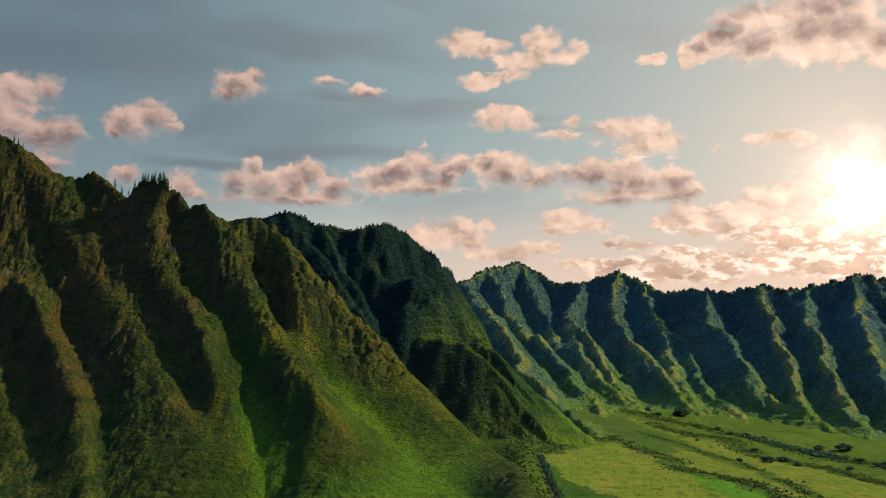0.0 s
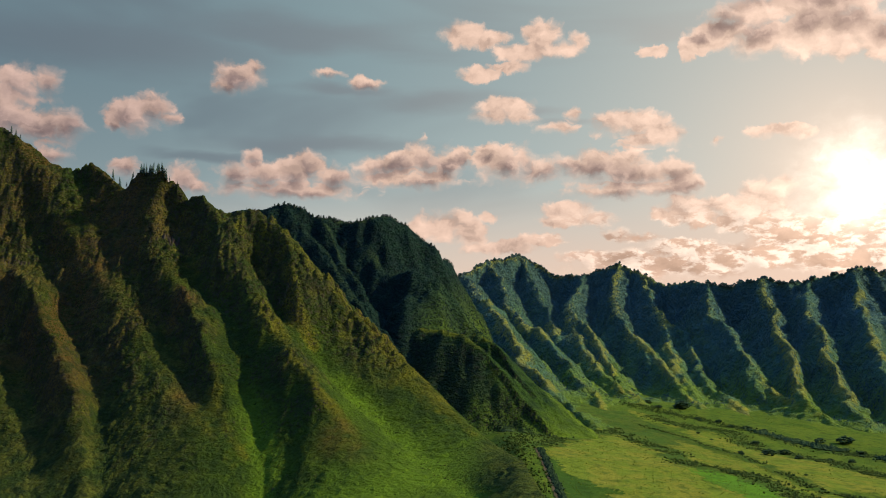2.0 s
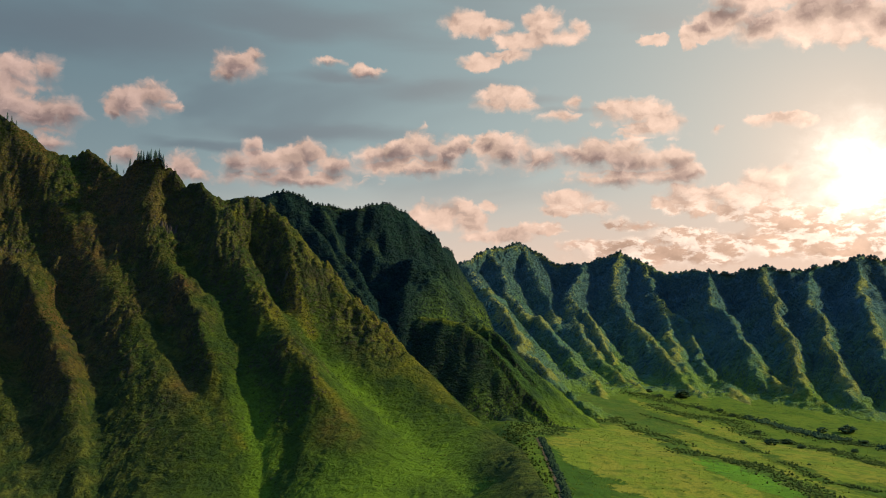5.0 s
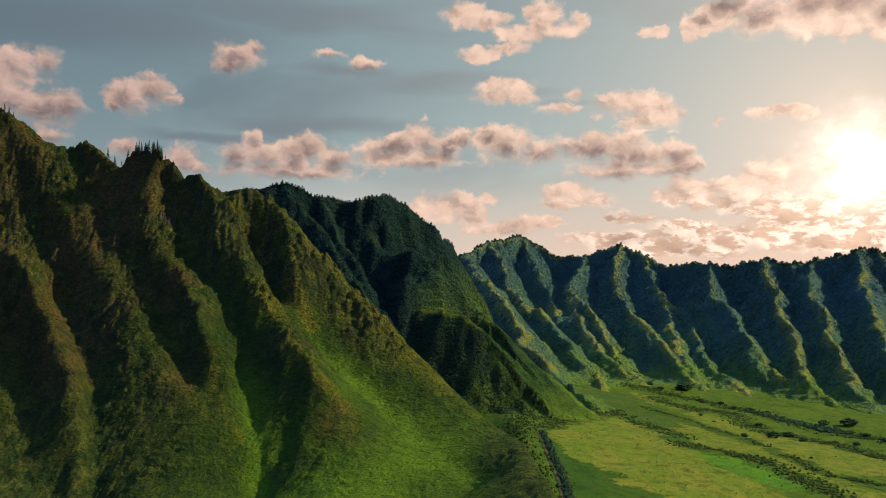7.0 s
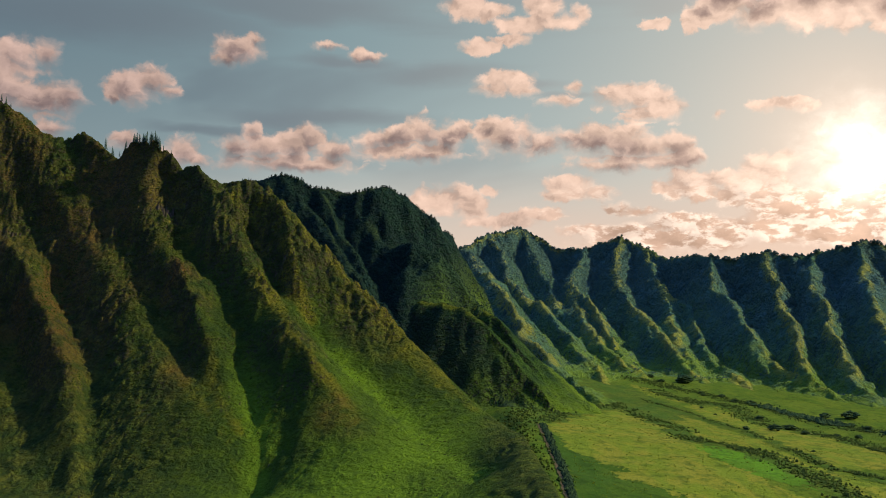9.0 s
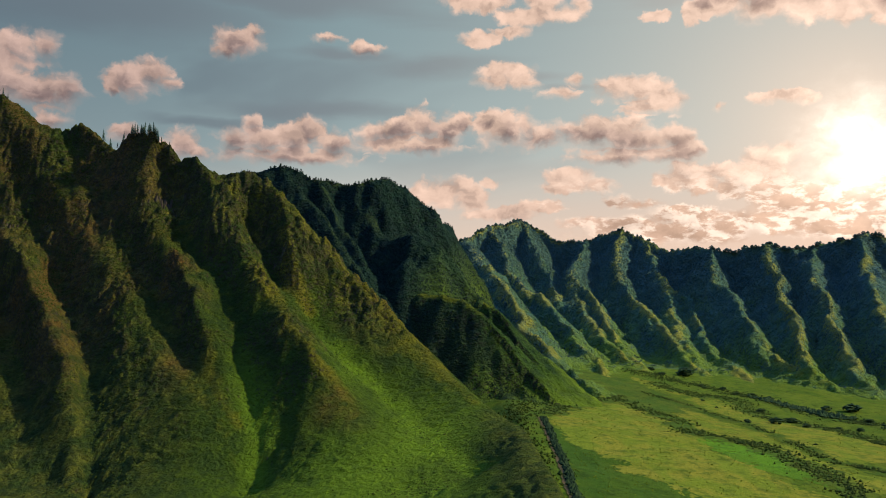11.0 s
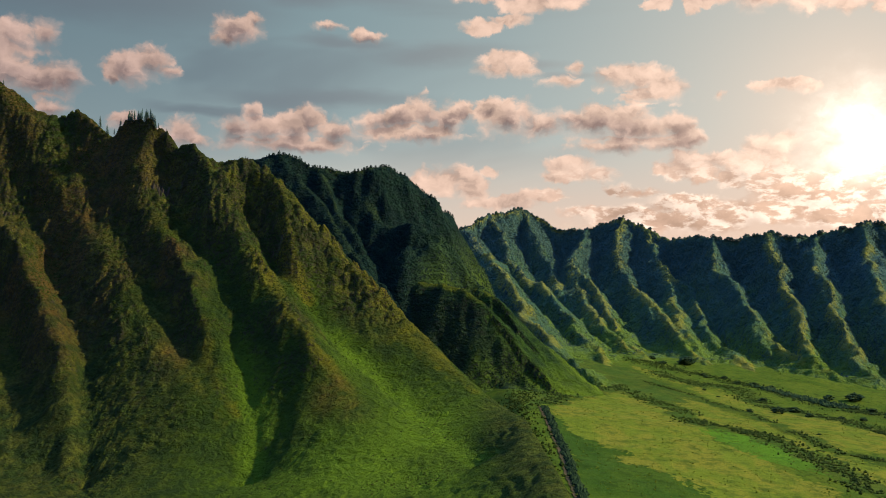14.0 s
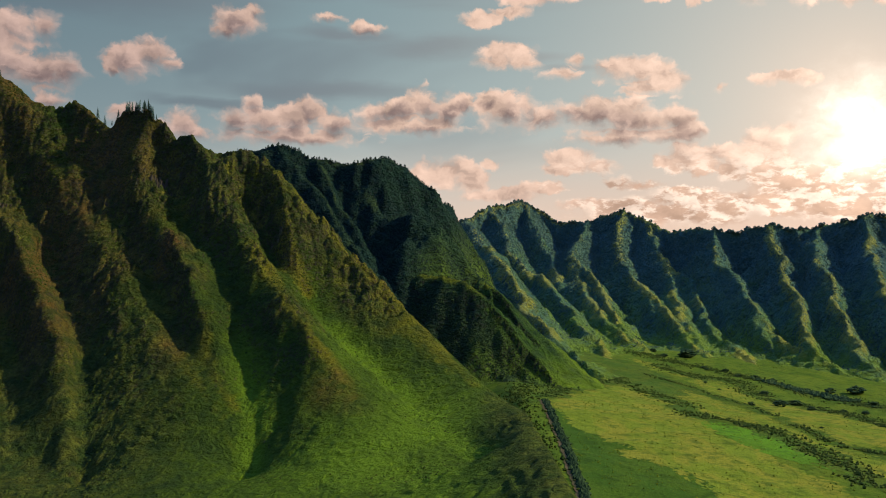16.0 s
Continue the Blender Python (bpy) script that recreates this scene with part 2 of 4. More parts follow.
# ------------------------------------------------------------ materials
def material(name, fill):
    m = bpy.data.materials.new(name)
    m.use_nodes = True
    g = Nodes(m.node_tree)
    where = g.node("ShaderNodeTexCoord").outputs["Object"]
    bsdf = g.node("ShaderNodeBsdfPrincipled", Roughness=0.9)
    bsdf.inputs["Specular IOR Level"].default_value = 0.03
    fill(g, where, bsdf)
    g.put(g.node("ShaderNodeOutputMaterial").inputs["Surface"], bsdf.outputs[0])
    return m


def bump(g, bsdf, height, strength, distance):
    b = g.node("ShaderNodeBump", Height=height, Strength=strength, Distance=distance)
    g.put(bsdf.inputs["Normal"], b.outputs[0])


def slope_fill(grass, olive, brown, shrub, rock, deep=(0.008, 0.016, 0.005), rich=(0.070, 0.130, 0.008), grain=1.0, wood=((0.007, 0.011, 0.0012), (0.017, 0.022, 0.0018))):
    def fill(g, p, bsdf):
        dry = g.node("ShaderNodeAttribute")
        dry.attribute_name = "dry"
        lush = g.node("ShaderNodeAttribute")
        lush.attribute_name = "lush"
        broad = g.noise(p, 0.012, 5.0, 0.6)
        patch = g.noise(p, 0.06, 6.0, 0.65)
        tuft = g.noise(p, 0.4 / grain, 6.0, 0.75)
        bush = g.noise(p, 0.17 / grain, 5.0, 0.6, 0.4)
        c = g.mix(g.step(g.math("ADD", g.math("MULTIPLY", patch, 0.5), g.math("MULTIPLY", bush, 0.5)), 0.43, 0.57), shrub, grass)
        fern_shade = g.node("ShaderNodeAttribute")
        fern_shade.attribute_name = "fern_shade"
        c = g.mix(fern_shade.outputs["Fac"], c, g.mix(g.step(patch, 0.4, 0.62), wood[0], wood[1]))
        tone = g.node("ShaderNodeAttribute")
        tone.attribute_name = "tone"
        c = g.mix(g.math("MULTIPLY", fern_shade.outputs["Fac"], g.step(tone.outputs["Fac"], 0.15, 0.8, 0.9, 0.0)), c, g.mix(0.75, c, deep))
        rust = g.node("ShaderNodeAttribute")
        rust.attribute_name = "rust"
        c = g.mix(g.math("MULTIPLY", lush.outputs["Fac"], g.step(patch, 0.3, 0.55, 0.6, 1.0)), c, rich)
        c = g.mix(g.math("MULTIPLY", g.step(g.math("ADD", dry.outputs["Fac"], g.math("MULTIPLY", g.math("SUBTRACT", patch, 0.5), 1.2)), 0.3, 0.8), 0.9), c, olive)
        c = g.mix(g.math("MULTIPLY", g.step(g.math("ADD", g.math("MULTIPLY", dry.outputs["Fac"], 0.5), g.math("SUBTRACT", broad, 0.5)), 0.36, 0.6), 0.4), c, brown)
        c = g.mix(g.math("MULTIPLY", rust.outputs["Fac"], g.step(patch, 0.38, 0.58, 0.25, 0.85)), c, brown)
        steep = g.node("ShaderNodeSeparateXYZ", Vector=g.node("ShaderNodeNewGeometry").outputs["True Normal"]).outputs[2]
        bare = g.math("MULTIPLY", g.step(steep, 0.52, 0.36), g.step(tuft, 0.45, 0.6))
        c = g.mix(bare, c, rock)
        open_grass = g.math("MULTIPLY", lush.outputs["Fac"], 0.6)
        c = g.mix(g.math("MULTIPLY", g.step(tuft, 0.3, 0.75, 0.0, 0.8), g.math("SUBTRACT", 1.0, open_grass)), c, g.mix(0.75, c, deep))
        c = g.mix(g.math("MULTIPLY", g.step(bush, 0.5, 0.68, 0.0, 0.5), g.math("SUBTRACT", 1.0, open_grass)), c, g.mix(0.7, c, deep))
        g.put(bsdf.inputs["Base Color"], c)
        relief = g.math("ADD", g.math("MULTIPLY", tuft, 1.0), g.math("ADD", g.math("MULTIPLY", bush, 2.8), patch))
        bump(g, bsdf, relief, 1.0, 3.2 * grain)
    return fill


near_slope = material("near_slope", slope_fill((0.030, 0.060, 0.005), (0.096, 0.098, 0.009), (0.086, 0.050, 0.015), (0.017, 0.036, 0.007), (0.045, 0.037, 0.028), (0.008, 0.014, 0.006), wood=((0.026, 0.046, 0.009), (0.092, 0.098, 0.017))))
# middle mountain: its shade is put into very dark base colours
shaded_slope = material("shaded_slope", slope_fill((0.010, 0.029, 0.018), (0.026, 0.046, 0.016), (0.014, 0.023, 0.014), (0.006, 0.020, 0.018), (0.009, 0.016, 0.017), (0.003, 0.010, 0.010), (0.050, 0.088, 0.012)))
# wood colours here hold the shade of the spur's front face
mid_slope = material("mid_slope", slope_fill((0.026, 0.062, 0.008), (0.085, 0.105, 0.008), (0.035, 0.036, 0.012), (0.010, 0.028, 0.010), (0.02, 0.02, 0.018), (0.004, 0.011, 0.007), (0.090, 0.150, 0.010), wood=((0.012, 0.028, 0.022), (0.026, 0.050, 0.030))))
# blue haze of distance is put into the far ridge's base colours
hazed_slope = material("hazed_slope", slope_fill((0.05, 0.095, 0.022), (0.17, 0.175, 0.02), (0.050, 0.078, 0.032), (0.038, 0.090, 0.055), (0.03, 0.055, 0.05), (0.030, 0.074, 0.076), (0.078, 0.130, 0.010), 1.8, ((0.034, 0.077, 0.076), (0.054, 0.098, 0.066))))


def meadow_fill(base, other, dark):
    def fill(g, p, bsdf):
        wide = g.noise(g.vec("MULTIPLY", p, (1.0, 0.6, 1.0)), 0.045, 5.0, 0.6)
        patch = g.noise(p, 0.12, 6.0, 0.65)
        tuft = g.noise(p, 0.6, 4.0, 0.7)
        c = g.mix(g.step(wide, 0.42, 0.6), base, other)
        c = g.mix(g.step(patch, 0.47, 0.66, 0.0, 0.75), c, dark)
        c = g.mix(g.step(tuft, 0.42, 0.7, 0.0, 0.65), c, dark)
        g.put(bsdf.inputs["Base Color"], c)
        bump(g, bsdf, g.math("ADD", tuft, patch), 0.8, 0.9)
    return fill


valley_grass = material("valley_grass", meadow_fill((0.038, 0.072, 0.005), (0.062, 0.092, 0.007), (0.015, 0.032, 0.003)))
dry_meadow = material("dry_meadow", meadow_fill((0.082, 0.114, 0.009), (0.118, 0.122, 0.013), (0.026, 0.050, 0.005)))
scrub_grass = material("scrub_grass", meadow_fill((0.030, 0.062, 0.006), (0.048, 0.072, 0.007), (0.016, 0.034, 0.005)))
lane_grass = material("lane_grass", meadow_fill((0.022, 0.054, 0.005), (0.031, 0.062, 0.005), (0.012, 0.030, 0.003)))
fresh_grass = material("fresh_grass", meadow_fill((0.052, 0.125, 0.006), (0.045, 0.10, 0.006), (0.022, 0.06, 0.006)))


def leaf_fill(a, b):
    def fill(g, p, bsdf):
        rnd = g.node("ShaderNodeNewGeometry").outputs["Random Per Island"]
        c = g.mix(rnd, a, b)
        n = g.noise(p, 1.6, 4.0, 0.7)
        c = g.mix(g.step(n, 0.4, 0.7, 0.0, 0.6), c, g.mix(0.6, c, (0.008, 0.015, 0.004)))
        g.put(bsdf.inputs["Base Color"], c)
        bump(g, bsdf, n, 0.8, 0.5)
    return fill


scrub = material("scrub", leaf_fill((0.014, 0.030, 0.005), (0.036, 0.052, 0.007)))
belt_leaf = material("belt_leaf", leaf_fill((0.020, 0.040, 0.008), (0.044, 0.062, 0.011)))
tussock = material("tussock", leaf_fill((0.055, 0.085, 0.008), (0.105, 0.125, 0.011)))
# far trees: leaf green shifted to blue for haze
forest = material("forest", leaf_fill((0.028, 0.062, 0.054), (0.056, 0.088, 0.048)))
# leaves of the middle mountain, darkened to carry its shade
shaded_forest = material("shaded_forest", leaf_fill((0.004, 0.015, 0.014), (0.016, 0.038, 0.027)))
valley_leaf = material("valley_leaf", leaf_fill((0.012, 0.032, 0.016), (0.032, 0.056, 0.018)))
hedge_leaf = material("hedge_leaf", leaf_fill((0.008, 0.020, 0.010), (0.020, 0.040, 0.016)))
# needles tinted blue too, haze put into the colour
hazed_pine = material("hazed_pine", leaf_fill((0.029, 0.066, 0.069), (0.050, 0.088, 0.068)))


def bark_fill(g, p, bsdf):
    g.put(bsdf.inputs["Base Color"], g.mix(g.noise(p, 2.0, 4.0), (0.06, 0.045, 0.03), (0.14, 0.11, 0.08)))


def soil_fill(g, p, bsdf):
    n = g.noise(p, 0.35, 5.0, 0.65)
    g.put(bsdf.inputs["Base Color"], g.mix(g.step(n, 0.35, 0.65), (0.055, 0.040, 0.024), (0.03, 0.034, 0.012)))
    bump(g, bsdf, n, 0.7, 0.3)


bark = material("bark", bark_fill)
soil = material("soil", soil_fill)


def pale_soil_fill(g, p, bsdf):
    n = g.noise(p, 0.3, 5.0, 0.65)
    g.put(bsdf.inputs["Base Color"], g.mix(g.step(n, 0.35, 0.65), (0.16, 0.15, 0.06), (0.08, 0.10, 0.02)))


def rock_fill(g, p, bsdf):
    n = g.noise(g.vec("MULTIPLY", p, (1.0, 1.0, 0.3)), 0.6, 6.0, 0.65)
    c = g.mix(g.step(n, 0.35, 0.65), (0.02, 0.018, 0.015), (0.065, 0.055, 0.04))
    g.put(bsdf.inputs["Base Color"], g.mix(g.step(g.noise(p, 0.25, 4.0), 0.5, 0.65), c, (0.02, 0.04, 0.006)))
    bump(g, bsdf, n, 0.9, 0.6)


pale_soil = material("pale_soil", pale_soil_fill)
rock = material("rock", rock_fill)

# ------------------------------------------------------------ the land
# ridge lines in metres: crest, spurs that run down from it, and lesser ribs
LEFT_RIDGES = [
    ("crest", [(-749, 1080, 443), (-577, 1030, 394), (-494, 1020, 346), (-468, 1020, 330), (-443, 1015, 309), (-425, 1010, 301), (-393, 1000, 308), (-366, 985, 287), (-346, 975, 272), (-327, 965, 289), (-299, 955, 290), (-282, 950, 275), (-266, 945, 259), (-252, 935, 260), (-236, 937, 243), (-224, 940, 239), (-209, 940, 243), (-192, 930, 244)]),
    ("broad", [(-192, 930, 244), (-158, 915, 218), (-136, 900, 192), (-113, 886, 169), (-83, 866, 136), (-48, 838, 103), (-11, 808, 68), (22, 772, 40), (43, 732, 21)]),
    ("rib", [(-192, 930, 244), (-159, 902, 216), (-147, 874, 181), (-137, 848, 150), (-124, 828, 127)]),
    ("spur", [(-251, 932, 259), (-210, 888, 201), (-181, 858, 161), (-150, 818, 122), (-125, 780, 99), (-107, 755, 78), (-85, 730, 51), (-64, 708, 29), (-44, 676, 11), (-30, 642, -2), (-17, 600, -12)]),
    ("rib", [(-310, 958, 290), (-284, 946, 239), (-264, 921, 196), (-234, 886, 155), (-203, 851, 117), (-179, 806, 87)]),
    ("spur", [(-345, 972, 272), (-313, 938, 238), (-285, 898, 194), (-250, 860, 160), (-220, 812, 125), (-206, 794, 104), (-189, 768, 73), (-175, 748, 47), (-155, 726, 21), (-139, 711, 6)]),
    ("spur", [(-494, 1020, 346), (-461, 1000, 300), (-421, 970, 251), (-388, 945, 218), (-353, 915, 182), (-307, 868, 144), (-264, 822, 101), (-224, 775, 65), (-193, 748, 42), (-163, 715, 14), (-146, 690, -9), (-136, 665, -29)]),
    ("spur", [(-577, 1030, 394), (-505, 975, 267), (-456, 930, 213), (-408, 885, 164), (-371, 848, 126), (-333, 810, 93), (-307, 785, 67), (-291, 752, 38), (-274, 718, 7), (-255, 683, -27)]),
    ("spur", [(-577, 1030, 394), (-519, 961, 230), (-453, 889, 128), (-371, 794, 45), (-329, 747, 4), (-287, 686, -27)]),
    ("spur", [(-749, 1080, 443), (-668, 981, 233), (-568, 871, 85), (-427, 719, 3), (-377, 674, -37)]),
]
MIDDLE_RIDGES = [
    ("crest", [(-273, 1100, 263), (-219, 1085, 269), (-189, 1080, 275), (-162, 1080, 267), (-149, 1080, 259), (-96, 1080, 252), (-86, 1080, 257), (-63, 1080, 259), (-43, 1085, 251), (-23, 1095, 232), (-3, 1110, 211), (21, 1150, 195)]),
    ("rib", [(-86, 1080, 255), (-89, 1064, 222), (-72, 1042, 195), (-49, 1026, 184), (-29, 1012, 189), (-14, 1010, 179), (9, 1010, 159), (28, 999, 135), (43, 985, 115), (55, 972, 90)]),
    ("rib", [(-189, 1080, 275), (-143, 1040, 222), (-106, 1000, 175), (-73, 965, 137)]),
    ("rib", [(-139, 1080, 257), (-126, 1060, 231), (-116, 1030, 202), (-88, 1000, 175)]),
]
SHOULDER_RIDGES = [
    ("spur", [(38, 990, 120), (46, 982, 113), (61, 968, 91), (74, 958, 76), (85, 940, 52)]),
    ("spur", [(-57, 1000, 120), (-41, 982, 122), (-24, 965, 124), (-3, 955, 122), (19, 945, 115), (34, 935, 104), (52, 925, 79), (64, 915, 60), (82, 900, 34)]),
]
FAR_RIDGES = [
    ("crest", [(-118, 2250, 278), (50, 2200, 281), (90, 2250, 305), (121, 2300, 325), (167, 2350, 338), (208, 2400, 350), (252, 2400, 323), (286, 2380, 295), (368, 2340, 292), (408, 2320, 306), (447, 2300, 319), (482, 2200, 282), (511, 2100, 248), (528, 2040, 252), (564, 1950, 244), (608, 1920, 234), (625, 1900, 245), (665, 1880, 246), (703, 1860, 236), (741, 1840, 247), (780, 1825, 251), (831, 1811, 266), (891, 1800, 251), (964, 1790, 271), (1090, 1780, 259), (1262, 1760, 279), (1532, 1700, 263)]),
    ("spur", [(50, 2200, 281), (70, 1750, 206), (78, 1420, 161), (98, 1320, 124), (108, 1250, 88), (124, 1200, 70)]),
    ("spur", [(124, 2300, 325), (133, 2180, 266), (138, 2130, 241), (144, 1950, 188), (157, 1800, 153), (176, 1720, 146), (196, 1600, 112), (210, 1500, 74), (218, 1380, 44)]),
    ("rib", [(208, 2400, 350), (230, 2260, 265), (234, 2080, 194), (233, 1900, 140)]),
    ("spur", [(368, 2340, 292), (274, 2000, 191), (294, 1880, 151), (298, 1760, 108), (301, 1620, 65), (302, 1520, 38), (308, 1430, 19)]),
    ("rib", [(274, 2000, 191), (269, 1880, 139), (266, 1760, 102), (274, 1620, 69), (285, 1480, 37)]),
    ("spur", [(447, 2300, 319), (404, 2150, 254), (373, 1900, 150), (385, 1840, 132), (397, 1750, 105), (400, 1660, 74), (403, 1560, 40), (401, 1440, 8)]),
    ("spur", [(482, 2200, 282), (458, 2010, 202), (466, 1900, 162), (482, 1830, 137), (475, 1750, 105), (458, 1620, 56), (463, 1560, 35), (477, 1520, 26), (466, 1400, -2)]),
    ("rib", [(466, 1900, 162), (436, 1740, 100), (422, 1630, 61), (415, 1520, 26)]),
    ("spur", [(564, 1950, 244), (527, 1800, 169), (535, 1770, 158), (546, 1710, 130), (538, 1640, 100), (531, 1580, 72), (530, 1540, 50), (553, 1460, 23), (563, 1370, -3)]),
    ("spur", [(665, 1880, 246), (615, 1700, 151), (604, 1610, 110), (593, 1570, 86), (575, 1480, 47), (564, 1420, 20), (567, 1350, -2)]),
    ("spur", [(732, 1845, 244), (682, 1690, 160), (667, 1620, 124), (650, 1540, 86), (646, 1500, 65), (617, 1400, 22), (606, 1320, -3)]),
    ("spur", [(816, 1811, 259), (786, 1720, 200), (783, 1690, 181), (749, 1600, 133), (722, 1510, 86), (686, 1390, 29), (665, 1290, -8)]),
    ("spur", [(922, 1795, 260), (853, 1640, 155), (775, 1450, 61), (726, 1300, -5)]),
    ("spur", [(1047, 1782, 261), (953, 1600, 144), (874, 1420, 45), (822, 1280, -11)]),
    ("spur", [(1214, 1768, 278), (1105, 1580, 144), (1014, 1400, 46), (960, 1270, -17)]),
    ("spur", [(1400, 1730, 272), (1265, 1540, 143), (1150, 1360, 48), (1086, 1240, -14)]),
]
LEFT_GULLIES = [
    [(-202, 921, 233), (-191, 910, 196), (-177, 893, 161), (-154, 864, 131), (-131, 838, 110), (-109, 814, 85), (-71, 785, 53), (-35, 748, 27), (-13, 712, 14), (7, 664, 4), (24, 612, -4)],
    [(-271, 949, 258), (-241, 903, 195), (-214, 866, 149), (-187, 822, 107), (-165, 784, 68), (-156, 762, 43), (-144, 738, 23), (-135, 714, 8), (-133, 690, -12), (-131, 664, -31)],
    [(-420, 1012, 300), (-380, 978, 257), (-337, 938, 203), (-299, 898, 160), (-249, 838, 110), (-212, 790, 67), (-183, 757, 41), (-160, 732, 22), (-146, 716, 7)],
    [(-485, 1012, 313), (-456, 992, 258), (-413, 948, 188), (-376, 906, 140), (-341, 864, 104), (-308, 812, 66), (-292, 780, 34), (-271, 733, 6), (-257, 702, -21), (-249, 680, -38)],
    [(-553, 1024, 346), (-518, 990, 252), (-474, 950, 181), (-427, 900, 119), (-393, 862, 80), (-353, 805, 43), (-313, 745, 12), (-278, 692, -28)],
    [(-661, 1050, 400), (-605, 995, 235), (-524, 911, 107), (-431, 810, 29), (-355, 715, -17)],
]


def hash2(i, j, seed):
    h = (i.astype(np.int64) * 374761393 + j.astype(np.int64) * 668265263 + seed * 974711) & 0x7FFFFFFF
    h = ((h ^ (h >> 13)) * 1274126177) & 0x7FFFFFFF
    return ((h ^ (h >> 16)) & 0xFFFF) / 65535.0


def value_noise(x, y, seed=0):
    """Smooth noise from -1 to 1."""
    i, j = np.floor(x), np.floor(y)
    a, b = x - i, y - j
    a, b = a * a * a * (a * (a * 6 - 15) + 10), b * b * b * (b * (b * 6 - 15) + 10)
    top = hash2(i, j, seed) * (1 - a) + hash2(i + 1, j, seed) * a
    low = hash2(i, j + 1, seed) * (1 - a) + hash2(i + 1, j + 1, seed) * a
    return 2 * (top * (1 - b) + low * b) - 1


def fbm(x, y, size, octaves=4, seed=0, gain=0.5):
    total, amp = 0.0, 1.0
    for o in range(octaves):
        total = total + amp * value_noise(x / size + 17.3 * o, y / size - 9.1 * o, seed + o)
        size, amp = size / 2.03, amp * gain
    return total


def floor_height(x, y):
    """The valley floor: a fan that falls away to the right."""
    z = 24 - 70 * np.tanh(np.maximum(x - 50, 0) / 620)
    z = z + 0.06 * np.minimum(y - 720, 0) * np.clip((y + 600) / 900, 0, 1)
    z = z - 75 * np.tanh(np.maximum(60 - x, 0) / 150) * np.clip((1000 - y) / 250, 0, 1)
    z = z + 0.06 * np.clip(y - 1080, 0, 600)
    far = np.hypot(x, y - 900)
    z = z + 1.6 * fbm(x, y, 90, 4, 5) * np.clip(1.4 - far / 3000, 0, 1)
    return z


# fall of the two flanks (towards the sun, away from it) in metres a metre, and bluntness of the top
DARK_RISE = {"crest": (2.3, 2.4, 3.0), "spur": (1.0, 1.7, 3.0), "rib": (1.9, 1.9, 3.0)}
SHOULDER_RISE = {"spur": (1.05, 2.1, 4.0)}
FAR_RISE = {"crest": (1.6, 2.3, 3.0), "spur": (1.3, 1.4, 2.5), "rib": (1.2, 1.2, 4.0)}


def ridge_height(x, y, ridges, rise, warp, relief, seed):
    """Height of fluted hillside under the ridge lines, and how near each place is to a ridge's top."""
    wx = x + warp * (fbm(x, y, 46, 3, seed) + 0.4 * fbm(x, y, 13, 2, seed + 7))
    wy = y + warp * (fbm(x, y, 46, 3, seed + 20) + 0.4 * fbm(x, y, 13, 2, seed + 27))
    best = np.full(x.shape, -500.0)
    drop = np.full(x.shape, 500.0)
    fan = np.full(x.shape, -500.0)
    for kind, line in ridges:
        sunny, shady, blunt = rise[kind]
        if kind in ("spur", "broad"):      # runs on below the valley floor
            (ax, ay, az), (bx, by, bz) = line[-2:]
            k = 160 / math.hypot(bx - ax, by - ay)
            line = line + [(bx + k * (bx - ax), by + k * (by - ay), bz + min(k * (bz - az), -60))]
        for (ax, ay, az), (bx, by, bz) in zip(line, line[1:]):
            near = (x > min(ax, bx) - 330) & (x < max(ax, bx) + 330) & (y > min(ay, by) - 330) & (y < max(ay, by) + 330)
            if not near.any():
                continue
            px, py = wx[near], wy[near]
            dx, dy = bx - ax, by - ay
            t = np.clip(((px - ax) * dx + (py - ay) * dy) / (dx * dx + dy * dy + 1e-9), 0, 1)
            d = np.hypot(px - ax - t * dx, py - ay - t * dy)
            d = np.sqrt(d * d + blunt * blunt) - blunt
            steep = np.where(dx * (py - ay) - dy * (px - ax) > 0, sunny, shady)
            fall = steep * d * (1 - 0.0012 * np.minimum(d, 250))
            top = az + t * (bz - az)
            z = top - fall
            if kind == "spur":      # loose earth spread round the foot of a spur
                over = top - floor_height(px, py)
                low = top - 9 - 0.95 * np.maximum(over - 18, 0) - 0.34 * d
                fan[near] = np.maximum(fan[near], np.where(over > -12, low, -500))
            old, fell = best[near], drop[near]
            won = z > old
            # softened union keeps the gullies from being knife-cut
            k = 5.0
            h = np.clip(0.5 + 0.5 * (z - old) / k, 0, 1)
            best[near] = np.where(old < -400, z, old + (z - old) * h + k * h * (1 - h) * 0.6)
            drop[near] = np.where(won, fall, fell)
    best = smooth_max(best, fan, 8.0)
    keep = np.clip(drop / 22, 0.12, 1)
    rough = fbm(x, y, 60, 5, seed + 40, 0.55)
    best = best + relief * keep * 3.2 * rough + relief * 1.1 * fbm(x, y, 14.0, 3, seed + 60, 0.65)
    # faint ledges of harder rock
    ledge = np.sin(best / 9.0 * 2 * np.pi + 2.5 * fbm(x, y, 70, 2, seed + 70))
    best = best + relief * 0.5 * keep * ledge
    return best, drop


def line_places(line, step):
    """Places along a line, closer than the step."""
    out = []
    for a, b in zip(line, line[1:]):
        n = int(math.hypot(b[0] - a[0], b[1] - a[1]) / step * 1.6) + 2
        t = np.linspace(0, 1, n)[:, None]
        out.append(np.array(a) * (1 - t) + np.array(b) * t)
    return np.concatenate(out)


